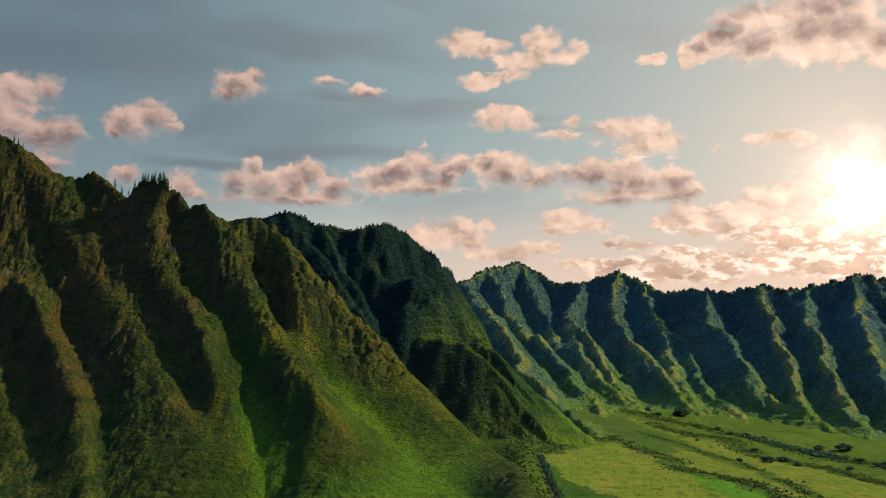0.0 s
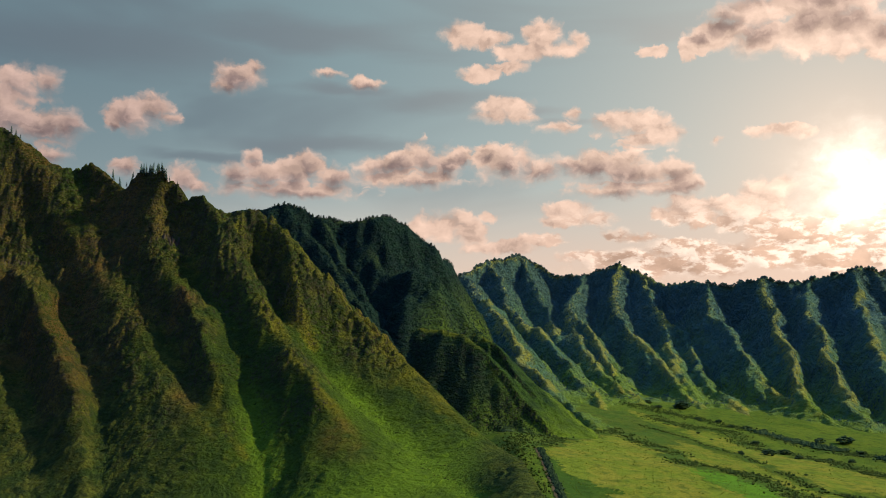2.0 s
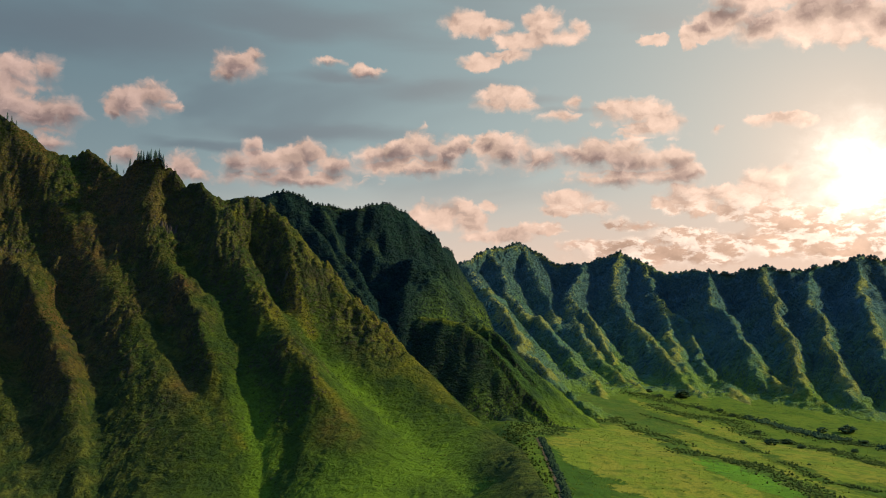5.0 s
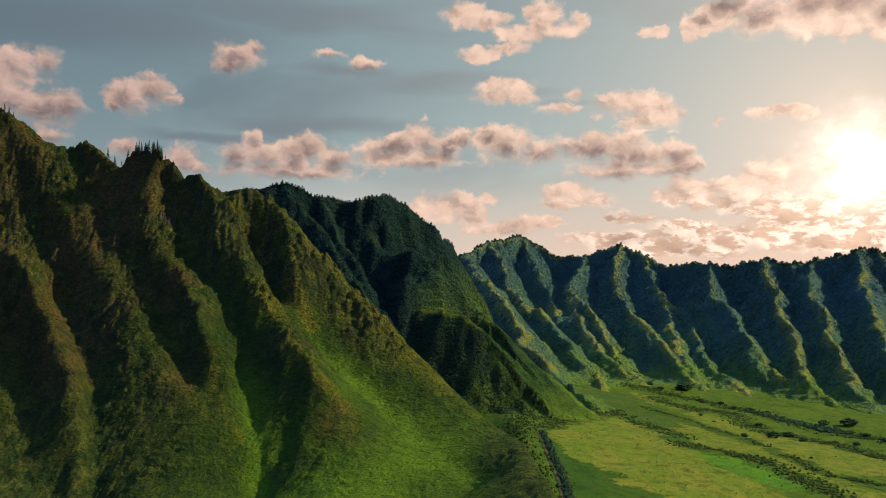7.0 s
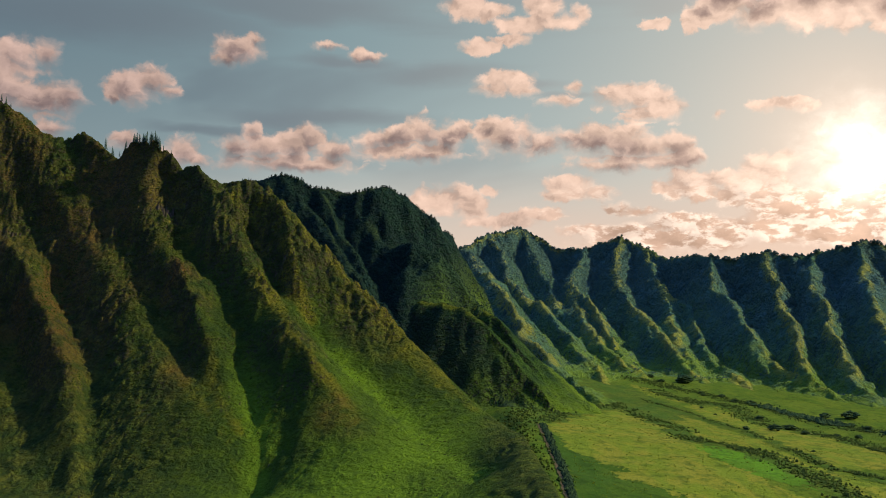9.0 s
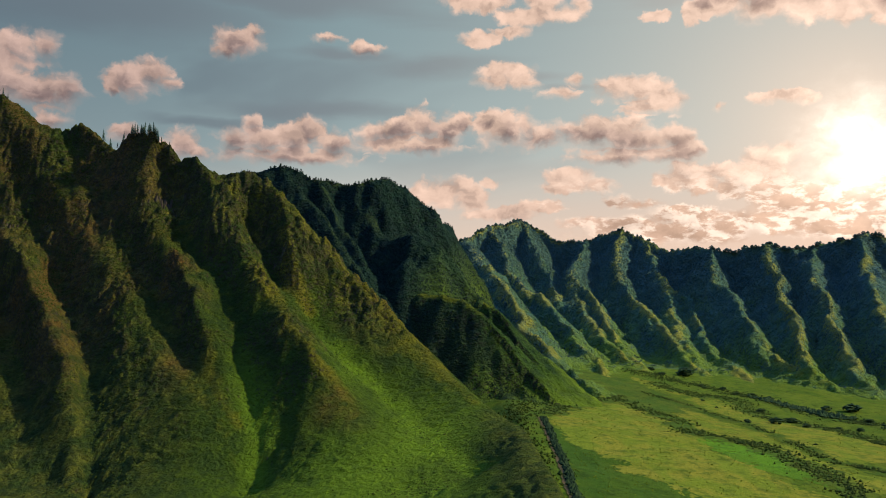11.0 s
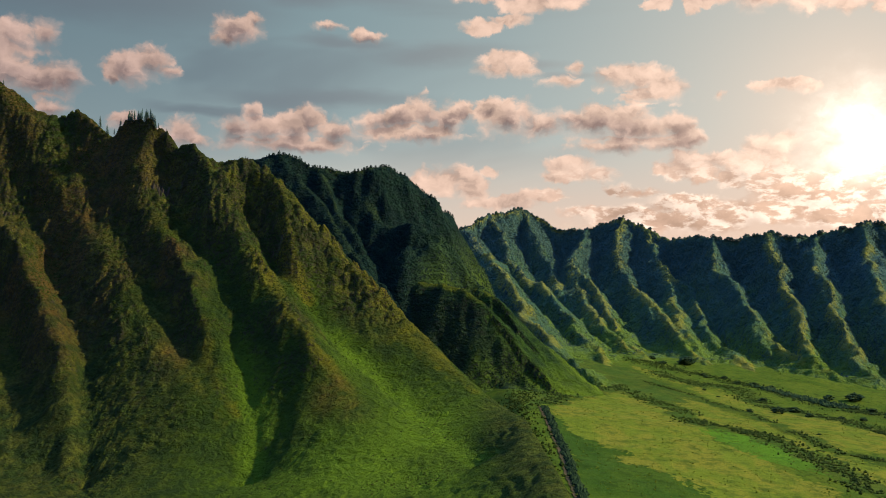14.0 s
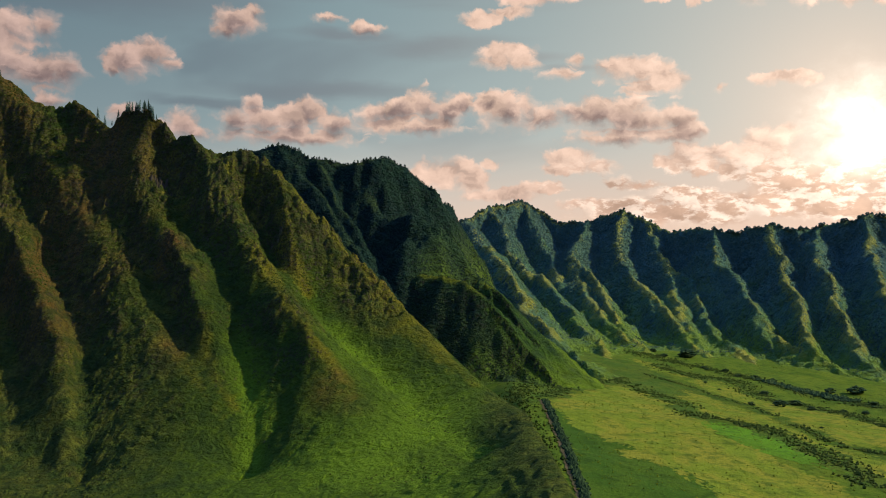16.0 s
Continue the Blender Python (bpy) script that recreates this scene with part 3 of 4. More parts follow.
def stretched_height(lines, x0, x1, y0, y1, step):
    """A skin drawn taut over ridge and gully lines: each place is the mean of its neighbours, from a coarse grid to a fine one."""
    z, rows_, cols = None, 0, 0
    for fine in (32, 16, 8, 4, 2, 1):
        s = step * fine
        xs, ys = np.arange(x0, x1 + s, s), np.arange(y0, y1 + s, s)
        if z is None:
            z = np.zeros((len(ys), len(xs)))
        else:
            j, i = np.minimum((np.arange(len(ys)) / 2), z.shape[0] - 1.001), np.minimum((np.arange(len(xs)) / 2), z.shape[1] - 1.001)
            j0, i0 = j.astype(int), i.astype(int)
            b, a = (j - j0)[:, None], (i - i0)[None, :]
            z = (z[j0][:, i0] * (1 - a) + z[j0][:, i0 + 1] * a) * (1 - b) + (z[j0 + 1][:, i0] * (1 - a) + z[j0 + 1][:, i0 + 1] * a) * b
        total, count = np.zeros(z.shape), np.zeros(z.shape)
        for line in lines:
            p = line_places(line, s)
            i, j = np.round((p[:, 0] - x0) / s).astype(int), np.round((p[:, 1] - y0) / s).astype(int)
            ok = (i >= 0) & (i < len(xs)) & (j >= 0) & (j < len(ys))
            np.add.at(total, (j[ok], i[ok]), p[ok, 2])
            np.add.at(count, (j[ok], i[ok]), 1)
        held = count > 0
        fixed = total / np.maximum(count, 1)
        for _ in range(220):
            e = np.pad(z, 1, mode="edge")
            z = (e[:-2, 1:-1] + e[2:, 1:-1] + e[1:-1, :-2] + e[1:-1, 2:]) / 4
            z[held] = fixed[held]
    return z


def nearest_line(x, y, lines):
    d = np.full(x.shape, 400.0)
    for line in lines:
        for (ax, ay, _), (bx, by, _) in zip(line, line[1:]):
            dx, dy = bx - ax, by - ay
            t = np.clip(((x - ax) * dx + (y - ay) * dy) / (dx * dx + dy * dy + 1e-9), 0, 1)
            d = np.minimum(d, np.hypot(x - ax - t * dx, y - ay - t * dy))
    return d


def smooth_max(a, b, k):
    h = np.clip(0.5 + 0.5 * (a - b) / k, 0, 1)
    return b + (a - b) * h + k * h * (1 - h)


def grid_mesh(name, x, y, z, keep, mat, attributes):
    """A sheet over a grid of places; only the cells with a corner to keep."""
    rows_, cols = x.shape
    cell = keep[:-1, :-1] | keep[1:, :-1] | keep[:-1, 1:] | keep[1:, 1:]
    i = np.arange(rows_ * cols).reshape(rows_, cols)
    quads = np.stack([i[:-1, :-1], i[:-1, 1:], i[1:, 1:], i[1:, :-1]], -1)[cell]
    used = np.unique(quads)
    index = np.full(rows_ * cols, -1)
    index[used] = np.arange(len(used))
    quads = index[quads]
    me = bpy.data.meshes.new(name)
    me.vertices.add(len(used))
    me.vertices.foreach_set("co", np.stack([x.ravel()[used], y.ravel()[used], z.ravel()[used]], -1).ravel().astype(np.float32))
    me.loops.add(quads.size)
    me.loops.foreach_set("vertex_index", quads.ravel().astype(np.int32))
    me.polygons.add(len(quads))
    me.polygons.foreach_set("loop_start", np.arange(0, quads.size, 4, dtype=np.int32))
    me.polygons.foreach_set("use_smooth", np.ones(len(quads), bool))
    me.update(calc_edges=True)
    for key, value in attributes.items():
        at = me.attributes.new(key, "FLOAT", "POINT")
        at.data.foreach_set("value", value.ravel()[used].astype(np.float32))
    me.materials.append(mat)
    return new(name, me)


def lumps(x, y, cell, seed):
    """Rounded bushes of uneven size, one to a cell: height as a share of the cell, and a number of its own for each."""
    i, j = np.floor(x / cell), np.floor(y / cell)
    best, tone = np.zeros(x.shape), np.full(x.shape, 0.5)
    for di in (-1, 0, 1):
        for dj in (-1, 0, 1):
            a, b = i + di, j + dj
            cx, cy = (a + hash2(a, b, seed)) * cell, (b + hash2(a, b, seed + 3)) * cell
            pick = hash2(a, b, seed + 6)
            r = cell * (0.34 + 0.5 * pick * pick)
            d2 = ((x - cx) ** 2 + (y - cy) ** 2) / (r * r)
            h = np.sqrt(np.clip(1 - d2, 0, 1)) * r / cell
            tone = np.where(h > best, hash2(a, b, seed + 9), tone)
            best = np.maximum(best, h)
    return best, tone


def wooded(x, y, z):
    """Share of bushes on the near mountain: high faces and the western slopes; smooth grass low down in the east."""
    patch = fbm(x, y, 60, 3, 460, 0.55)
    brow = 0.55 * np.clip(1.2 - nearest_line(x, y, [LEFT_RIDGES[1][1]]) / 42, 0, 1) * np.clip(0.5 + 1.3 * patch, 0, 1) * np.clip((z - 38) / 25, 0, 1)
    hollow = np.clip(nearest_line(x, y, LEFT_GULLIES[:2]) / 16 - 0.25, 0.1, 1)
    return np.maximum(hollow, np.clip((z - 135) / 40, 0, 1)) * (brow + np.clip((z - 105) / 70 + 0.9 * patch, 0, 1) * np.clip(0.75 + 0.8 * fbm(x, y, 26, 2, 465), 0, 1) + 0.35 * np.clip((-150 - x) / 120, 0, 1) * np.clip(0.4 + patch, 0, 1) * np.clip((175 - z) / 70, 0, 1))


class Land:
    """One mountain: its height on a grid, which also tells where things stand on it."""

    def __init__(self, ridges, rise, x0, x1, y0, y1, step, warp, relief, seed, flare=9.0):
        self.x0, self.y0, self.step = x0, y0, step
        self.x, self.y = np.meshgrid(np.arange(x0, x1, step), np.arange(y0, y1, step))
        if rise:
            z, self.drop = ridge_height(self.x, self.y, ridges, rise, warp, relief, seed)
        else:
            z, self.drop = self.taut(ridges, x0, x1, y0, y1, warp, relief, seed)
        self.floor = floor_height(self.x, self.y)
        self.above = z - self.floor
        self.z = smooth_max(z, self.floor - flare * 0.45, flare)
        self.shown = self.z > self.floor - 2.5

    def taut(self, ridges, x0, x1, y0, y1, warp, relief, seed):
        x, y = self.x, self.y
        tops = [line for _, line in ridges]
        crest, edge = tops[0], tops[1]
        behind = [(px + 40, py + 150, pz - 210) for px, py, pz in crest]
        beyond = [(px + 75, py + 60, max(pz - 95, -40)) for px, py, pz in edge]
        foot = [(-800, 500, -100), (-300, 500, -70), (-140, 480, -52), (-60, 450, -34), (0, 430, -12), (50, 430, 10)]
        outer = [(166, 800, -70), (166, 1225, -90)]
        rear = [(90, 900, -50), (60, 960, -50), (40, 1060, -60), (20, 1225, -80)]
        toe = [edge[-1], (52, 690, 22), (50, 630, 19), (50, 560, 17), (50, 480, 14), (50, 430, 12)]
        z4 = stretched_height(tops + LEFT_GULLIES + [behind, beyond, foot, toe, outer, rear], x0, x1, y0, y1, 4.0)
        soft = z4
        for _ in range(2):
            e = np.pad(soft, 1, mode="edge")
            soft = (e[:-2, 1:-1] + e[2:, 1:-1] + e[1:-1, :-2] + e[1:-1, 2:] + 2 * e[1:-1, 1:-1]) / 6
        softer = soft
        for _ in range(4):
            e = np.pad(softer, 1, mode="edge")
            softer = (e[:-2, 1:-1] + e[2:, 1:-1] + e[1:-1, :-2] + e[1:-1, 2:] + 2 * e[1:-1, 1:-1]) / 6
        gx, gy = np.meshgrid(np.arange(z4.shape[1]) * 4.0 + x0, np.arange(z4.shape[0]) * 4.0 + y0)
        away = np.clip((nearest_line(gx, gy, [crest, edge]) - 8) / 22, 0, 1)
        rim = np.clip(nearest_line(gx, gy, [crest]) / 10 - 0.3, 0, 1)
        z4 = z4 * (1 - rim) + rim * (soft * (1 - 0.6 * away) + softer * 0.6 * away)
        wx = x + warp * (fbm(x, y, 46, 3, seed) + 0.5 * fbm(x, y, 13, 2, seed + 7))
        wy = y + warp * (fbm(x, y, 46, 3, seed + 20) + 0.5 * fbm(x, y, 13, 2, seed + 27))
        a, b = (wx - x0) / 4.0, (wy - y0) / 4.0
        i, j = np.clip(a.astype(int), 0, z4.shape[1] - 2), np.clip(b.astype(int), 0, z4.shape[0] - 2)
        a, b = np.clip(a - i, 0, 1), np.clip(b - j, 0, 1)
        z = (z4[j, i] * (1 - a) + z4[j, i + 1] * a) * (1 - b) + (z4[j + 1, i] * (1 - a) + z4[j + 1, i + 1] * a) * b
        z = z - 60 * np.clip((x - 58) / 40, 0, 1) * np.clip((760 - y) / 30, 0, 1)
        drop = nearest_line(wx, wy, tops)
        keep = np.clip(drop / 22, 0.2, 1) * np.clip((z + 10) / 100, 0.25, 1)
        z = z + relief * keep * (2.2 * fbm(x, y, 50, 4, seed + 40, 0.5) + 2.6 * np.clip((z - 40) / 90, 0.1, 1) * fbm(x + 0.3 * y, 0.7 * y, 21, 3, seed + 44, 0.55))
        high = np.clip((z - 75) / 80, 0.0, 1)
        rill = 1 - 2 * np.abs(fbm(x + 0.35 * y, y * 0.28, 17, 3, seed + 50, 0.55))
        z = z + relief * keep * high * 2.6 * rill
        # broken ledges of harder rock, and fine treads worn into the grass
        band = z / 11.0 + 1.1 * fbm(x, y, 90, 2, seed + 70)
        ledge = (band - np.floor(band)) - np.clip((band - np.floor(band)) * 5 - 4, 0, 1)
        z = z + relief * keep * np.clip((z - 40) / 80, 0.15, 1.2) * (4.0 * (0.5 - ledge)) * np.clip(0.4 + 1.5 * fbm(x, y, 34, 2, seed + 75), 0, 1)
        tread = z / 4.2 + 0.8 * fbm(x, y, 30, 3, seed + 78)
        z = z + 0.45 * np.sin(2 * np.pi * tread) * 1.6 * np.clip(0.35 + 1.2 * fbm(x, y, 24, 2, seed + 79), 0, 1)
        # bushes: close and large on the high faces, few and low in the grass below
        self.wood = wooded(x, y, z) * np.clip(nearest_line(x, y, [crest]) / 16, 0.2, 1)
        big, tone = lumps(x, y, 6.4, seed + 80)
        small, tone_b = lumps(x, y, 3.1, seed + 81)
        self.tone = np.where(big * 6.4 * self.wood > small * 3.1, tone, tone_b)
        z = z + self.wood * (1.0 * 6.4 * big) + (0.24 + 0.8 * self.wood) * 3.1 * small
        return z, drop
        return z, drop

    def sample(self, field, px, py):
        a, b = (np.asarray(px, float) - self.x0) / self.step, (np.asarray(py, float) - self.y0) / self.step
        i, j = np.clip(a.astype(int), 0, self.x.shape[1] - 2), np.clip(b.astype(int), 0, self.x.shape[0] - 2)
        a, b = a - i, b - j
        return (field[j, i] * (1 - a) + field[j, i + 1] * a) * (1 - b) + (field[j + 1, i] * (1 - a) + field[j + 1, i + 1] * a) * b


left_land = Land(LEFT_RIDGES, None, -800, 170, 400, 1230, 1.25, 2.6, 1.0, 100)
middle_land = Land(MIDDLE_RIDGES, DARK_RISE, -420, 260, 760, 1420, 2.0, 6.0, 1.6, 200)
far_land = Land(FAR_RIDGES, FAR_RISE, -260, 1750, 980, 2800, 3.4, 7.5, 2.3, 300, 40.0)
shoulder_land = Land(SHOULDER_RIDGES, SHOULDER_RISE, -160, 280, 780, 1320, 2.0, 4.0, 0.9, 250, 26.0)


def build_mountain(land, label, mat, dry_lit_span, seed, lush_to):
    x, y = land.x, land.y
    # ridge tops: dry grass, its olive also painting the crests as sunlit
    dry = np.clip(1 - land.drop / dry_lit_span, 0, 1) * np.clip(0.75 + 0.6 * fbm(x, y, 120, 3, seed), 0, 1)
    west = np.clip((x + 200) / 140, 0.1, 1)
    fern_shade = 0.92 * np.clip((-130 - x) / 110, 0, 1) * np.maximum(np.clip((880 - y) / 100, 0.3, 1), np.clip((-270 - x) / 60, 0, 1)) * np.clip(0.8 + 0.7 * fbm(x, y, 80, 3, seed + 8), 0, 1)
    toe = np.maximum(np.clip((40 - x) / 40, 0.2, 1), np.clip((land.above - 14) / 14, 0, 1)) if mat is near_slope else 1.0
    lush = west * toe * np.clip(1 - land.above / lush_to + 0.5 * fbm(x, y, 70, 3, seed + 5), 0, 1)
    if mat is hazed_slope:      # closed forest on the upper faces, in colours that hold blue haze
        fern_shade = 0.9 * np.clip((land.above - np.clip(210 - x / 4, 85, 150)) / 80 + 0.45 * fbm(x, y, 100, 3, seed + 8), 0, 1)
        fern_shade = fern_shade * np.clip(land.drop / 16, 0.15, 1)
        dry = dry * (1 - fern_shade * np.clip((420 - x) / 200, 0.2, 0.75))
    if mat is shaded_slope:      # grass on the low eastern rib, brightened to make its flank look sunlit
        lush = np.clip((x + 45) / 50, 0, 1) * np.clip((165 - land.above) / 60, 0, 1) * np.clip(0.8 + 0.6 * fbm(x, y, 40, 3, seed + 5), 0, 1)
    if mat is mid_slope:      # trees on the face turned from the sun, its shade painted in with them
        fern_shade = np.clip((965 - 0.6 * (x + 24) - y + 2) / 16, 0, 1) * np.clip(0.9 + 0.7 * fbm(x, y, 35, 3, seed + 8), 0, 1)
        lush = lush * (1 - 0.85 * fern_shade)
        dry = dry * (1 - 0.7 * fern_shade)
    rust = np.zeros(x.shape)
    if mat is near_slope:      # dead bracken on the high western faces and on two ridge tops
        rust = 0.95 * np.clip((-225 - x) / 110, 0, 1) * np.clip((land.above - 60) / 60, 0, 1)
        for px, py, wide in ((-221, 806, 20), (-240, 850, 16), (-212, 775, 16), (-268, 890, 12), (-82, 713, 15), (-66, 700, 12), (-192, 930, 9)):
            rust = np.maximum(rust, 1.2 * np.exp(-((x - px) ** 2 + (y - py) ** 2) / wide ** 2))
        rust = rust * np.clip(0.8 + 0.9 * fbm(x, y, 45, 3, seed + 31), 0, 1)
    dry = dry * (1 - 0.65 * fern_shade * np.clip((110 - land.above) / 60, 0, 1))
    tone = land.tone if mat is near_slope else np.full(x.shape, 0.5)
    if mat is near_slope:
        fern_shade = np.maximum(np.maximum(0.75 * fern_shade, 0.95 * np.clip(1.3 * land.wood, 0, 1)), 0.85 * np.clip((x - 24) / 22, 0, 1) * np.clip((26 - land.above) / 12, 0, 1))
    if mat is near_slope:
        # shade over the west put into colour: less olive, less bright grass
        dry = dry * np.clip(land.above / 110, 0.25, 1) * np.clip((x + 420) / 200, 0.35, 1)
        lush = lush * np.clip((x + 250) / 120, 0.35, 1)
        hollow = np.clip(1.3 - nearest_line(x, y, LEFT_GULLIES[:2]) / 15, 0, 1) * np.clip((120 - land.above) / 40, 0, 1)
        lush = np.maximum(lush, 0.95 * hollow)
        brow = np.clip(1.1 - nearest_line(x, y, [LEFT_RIDGES[1][1]]) / 48, 0, 1) * np.clip(land.above / 50, 0, 1)
        dry = np.maximum(dry, 0.62 * brow * np.clip(0.7 + 0.9 * fbm(x, y, 30, 3, seed + 12), 0, 1))
        lush = lush * (1 - 0.45 * brow)
    ob = grid_mesh("mountain", x, y, land.z, land.shown, mat, {"dry": dry, "lush": lush, "fern_shade": fern_shade, "rust": rust, "tone": tone})
    return tagged(ob, label, "mountain", "mountain range")


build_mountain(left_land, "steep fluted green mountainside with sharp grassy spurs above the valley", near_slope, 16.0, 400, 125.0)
build_mountain(middle_land, "forested mountain shoulder behind the grassy spurs, coloured dark for its shade", shaded_slope, 9.0, 410, 60.0)
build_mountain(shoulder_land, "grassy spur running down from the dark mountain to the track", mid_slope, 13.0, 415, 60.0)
build_mountain(far_land, "long wooded ridge with many pleated spurs closing the valley", hazed_slope, 24.0, 420, 80.0)


def build_ground():
    """The valley floor, from underfoot to the horizon."""
    radius = np.concatenate([np.linspace(2, 300, 30, endpoint=False), np.linspace(300, 1700, 240, endpoint=False), np.geomspace(1700, 4700, 40)])
    turn = np.radians(np.concatenate([np.linspace(-32, 32, 220, endpoint=False), np.linspace(32, 328, 90)]))
    r, a = np.meshgrid(radius, turn, indexing="ij")
    x, y = r * np.sin(a), r * np.cos(a)
    z = floor_height(x, y)
    ob = grid_mesh("ground", x, y, z, np.ones(x.shape, bool), valley_grass, {})
    return tagged(ob, "green grassy valley floor sloping away below the mountains", "ground", kind="structure")


build_ground()


# ------------------------------------------------------------ valley: fields, track
TRACK = [(74, 741), (73, 700), (72, 659), (71, 623), (70, 591), (67, 547), (65, 519), (65, 496), (64, 475), (62, 438), (60, 397)]
APRON = [(68, 813), (114, 1089), (156, 1293), (203, 1374), (236, 1332), (256, 1254), (268, 1136), (275, 1018), (264, 873), (235, 888), (209, 942), (178, 970), (154, 1016), (111, 911), (75, 775)]
VERGE_TOP = [(48, 847), (84, 998), (93, 889), (76, 757), (64, 721), (51, 744)]
FOOTPATH = [(371, 1008), (378, 939), (381, 881), (388, 833), (396, 782)]
HEDGE_TURN = [(82, 774), (101, 841), (123, 908), (167, 1010), (207, 1093)]
BELT_LOW = [(192, 1040), (209, 878), (200, 743), (233, 735), (246, 665), (246, 613), (250, 568)]
BELT_HIGH = [(292, 1289), (300, 1191), (358, 1158), (352, 1042), (374, 994), (377, 907), (388, 833), (401, 791)]
BELT_MID = [(240, 1154), (278, 1063), (288, 900), (282, 784), (276, 695), (297, 669), (320, 637)]
BELT_FOOT = [(291, 1432), (326, 1363), (363, 1293), (407, 1195), (443, 1126), (477, 1068), (502, 982)]
MEADOW_BIG = [(85, 760), (116, 858), (156, 948), (185, 981), (198, 906), (195, 788), (190, 690), (200, 624), (212, 590), (219, 550), (167, 472), (107, 450), (88, 488), (84, 543), (82, 630), (81, 689)]
MEADOW_STRIP = [(194, 719), (218, 715), (234, 690), (244, 654), (250, 606), (232, 604), (211, 624), (196, 657)]
MEADOW_PATH = [(79, 699), (84, 648), (96, 636), (102, 605), (104, 573), (123, 549), (136, 515), (133, 459), (69, 434), (70, 481), (71, 514), (74, 583), (75, 639)]
MEADOW_UPPER = [(266, 1305), (290, 1311), (307, 1212), (297, 1156), (275, 1199), (260, 1242)]
MEADOW_EAST = [(301, 1168), (340, 1121), (328, 977), (350, 936), (368, 865), (381, 789), (338, 702), (297, 703), (282, 718), (295, 819), (302, 945), (292, 1046)]
MEADOW_CENTRE = [(223, 921), (266, 1008), (273, 857), (270, 753), (267, 682), (287, 656), (303, 634), (275, 578), (257, 584), (254, 679), (246, 761), (209, 764)]
BUSHES = [(368, 1420, 18.3), (358, 1301, 5.9), (382, 1283, 6.7), (310, 1128, 3.6), (298, 932, 5.5), (334, 952, 9.4), (361, 984, 8.5), (365, 1086, 6.4), (499, 1152, 14.1), (469, 1156, 9.3), (403, 1227, 6.4), (416, 1200, 7.1), (323, 1458, 8.4), (323, 1562, 6.9), (328, 1405, 7.2), (354, 1276, 4.9), (301, 775, 2.6), (387, 932, 5.0), (419, 954, 5.8), (482, 1572, 8.2), (313, 1083, 2.8), (382, 1230, 6.4), (482, 1071, 7.3), (356, 932, 6.2)]


def inside(x, y, ring):
    hit = np.zeros(x.shape, bool)
    for (ax, ay), (bx, by) in zip(ring, ring[1:] + ring[:1]):
        if ay != by:
            hit ^= ((ay > y) != (by > y)) & (x < (bx - ax) * (y - ay) / (by - ay) + ax)
    return hit


def build_field(ring, mat, label, lift, seed):
    """A patch of other grass with a ragged edge, lying on the valley floor."""
    xs, ys = [p[0] for p in ring], [p[1] for p in ring]
    x, y = np.meshgrid(np.arange(min(xs) - 12, max(xs) + 12, 1.2), np.arange(min(ys) - 22, max(ys) + 22, 1.6))
    ragged = np.random.default_rng(seed).normal(0, 1, (2,) + x.shape)
    keep = inside(x + 7 * fbm(x, y, 24, 4, seed, 0.7) + 2.5 * ragged[0], y + 14 * fbm(x, y, 24, 4, seed + 9, 0.7) + 6 * ragged[1], ring)
    ob = grid_mesh("field", x, y, floor_height(x, y) + lift, keep, mat, {})
    return tagged(ob, label, "field", kind="structure")


build_field(APRON, scrub_grass, "dark olive rough grass on the apron below the spurs", 0.10, 505)
build_field(VERGE_TOP, scrub_grass, "dark rough grass between the spur and the bend of the track", 0.16, 506)
build_field(MEADOW_BIG, dry_meadow, "yellow-green dry meadow beside the dirt track", 0.14, 500)
build_field(MEADOW_PATH, lane_grass, "darker green grass between the dirt track and the meadow", 0.22, 510)
build_field(MEADOW_STRIP, fresh_grass, "bright green strip of grass between scrub belts", 0.22, 520)
build_field(MEADOW_UPPER, dry_meadow, "sunlit yellow-green clearing below the far ridge", 0.14, 530)
build_field(MEADOW_EAST, dry_meadow, "sunlit yellow-green pasture between scrub belts", 0.14, 540)
build_field(MEADOW_CENTRE, dry_meadow, "long sunlit pasture between scrub belts", 0.18, 550)


def smooth_line(line, n):
    """A curve through the points of a line, as n places."""
    p = np.array(line, float)
    p = np.vstack([2 * p[0] - p[1], p, 2 * p[-1] - p[-2]])
    out = []
    for t in np.linspace(0, len(line) - 1.0001, n):
        i, f = int(t), t - int(t)
        a, b, c, d = p[i], p[i + 1], p[i + 2], p[i + 3]
        out.append(0.5 * (2 * b + (c - a) * f + (2 * a - 5 * b + 4 * c - d) * f * f + (3 * b - a - 3 * c + d) * f ** 3))
    return np.array(out)


def build_track(line, half, lift, mat, name, label):
    mid = smooth_line(line, 220)
    way = np.gradient(mid, axis=0)
    side = np.stack([way[:, 1], -way[:, 0]], -1) / np.linalg.norm(way, axis=1)[:, None]
    across = half * np.array([-1.0, -0.55, -0.15, 0.25, 0.6, 1.0])
    wob = 0.35 * np.sin(np.arange(220) * 0.7)[:, None]
    x = mid[:, :1] + side[:, :1] * (across[None, :] + wob)
    y = mid[:, 1:] + side[:, 1:] * (across[None, :] + wob)
    rut = np.array([0.0, -0.14, 0.02, -0.14, 0.0, 0.05])
    ob = grid_mesh(name, x, y, floor_height(x, y) + lift + rut[None, :], np.ones(x.shape, bool), mat, {})
    return tagged(ob, label, "track", kind="structure")


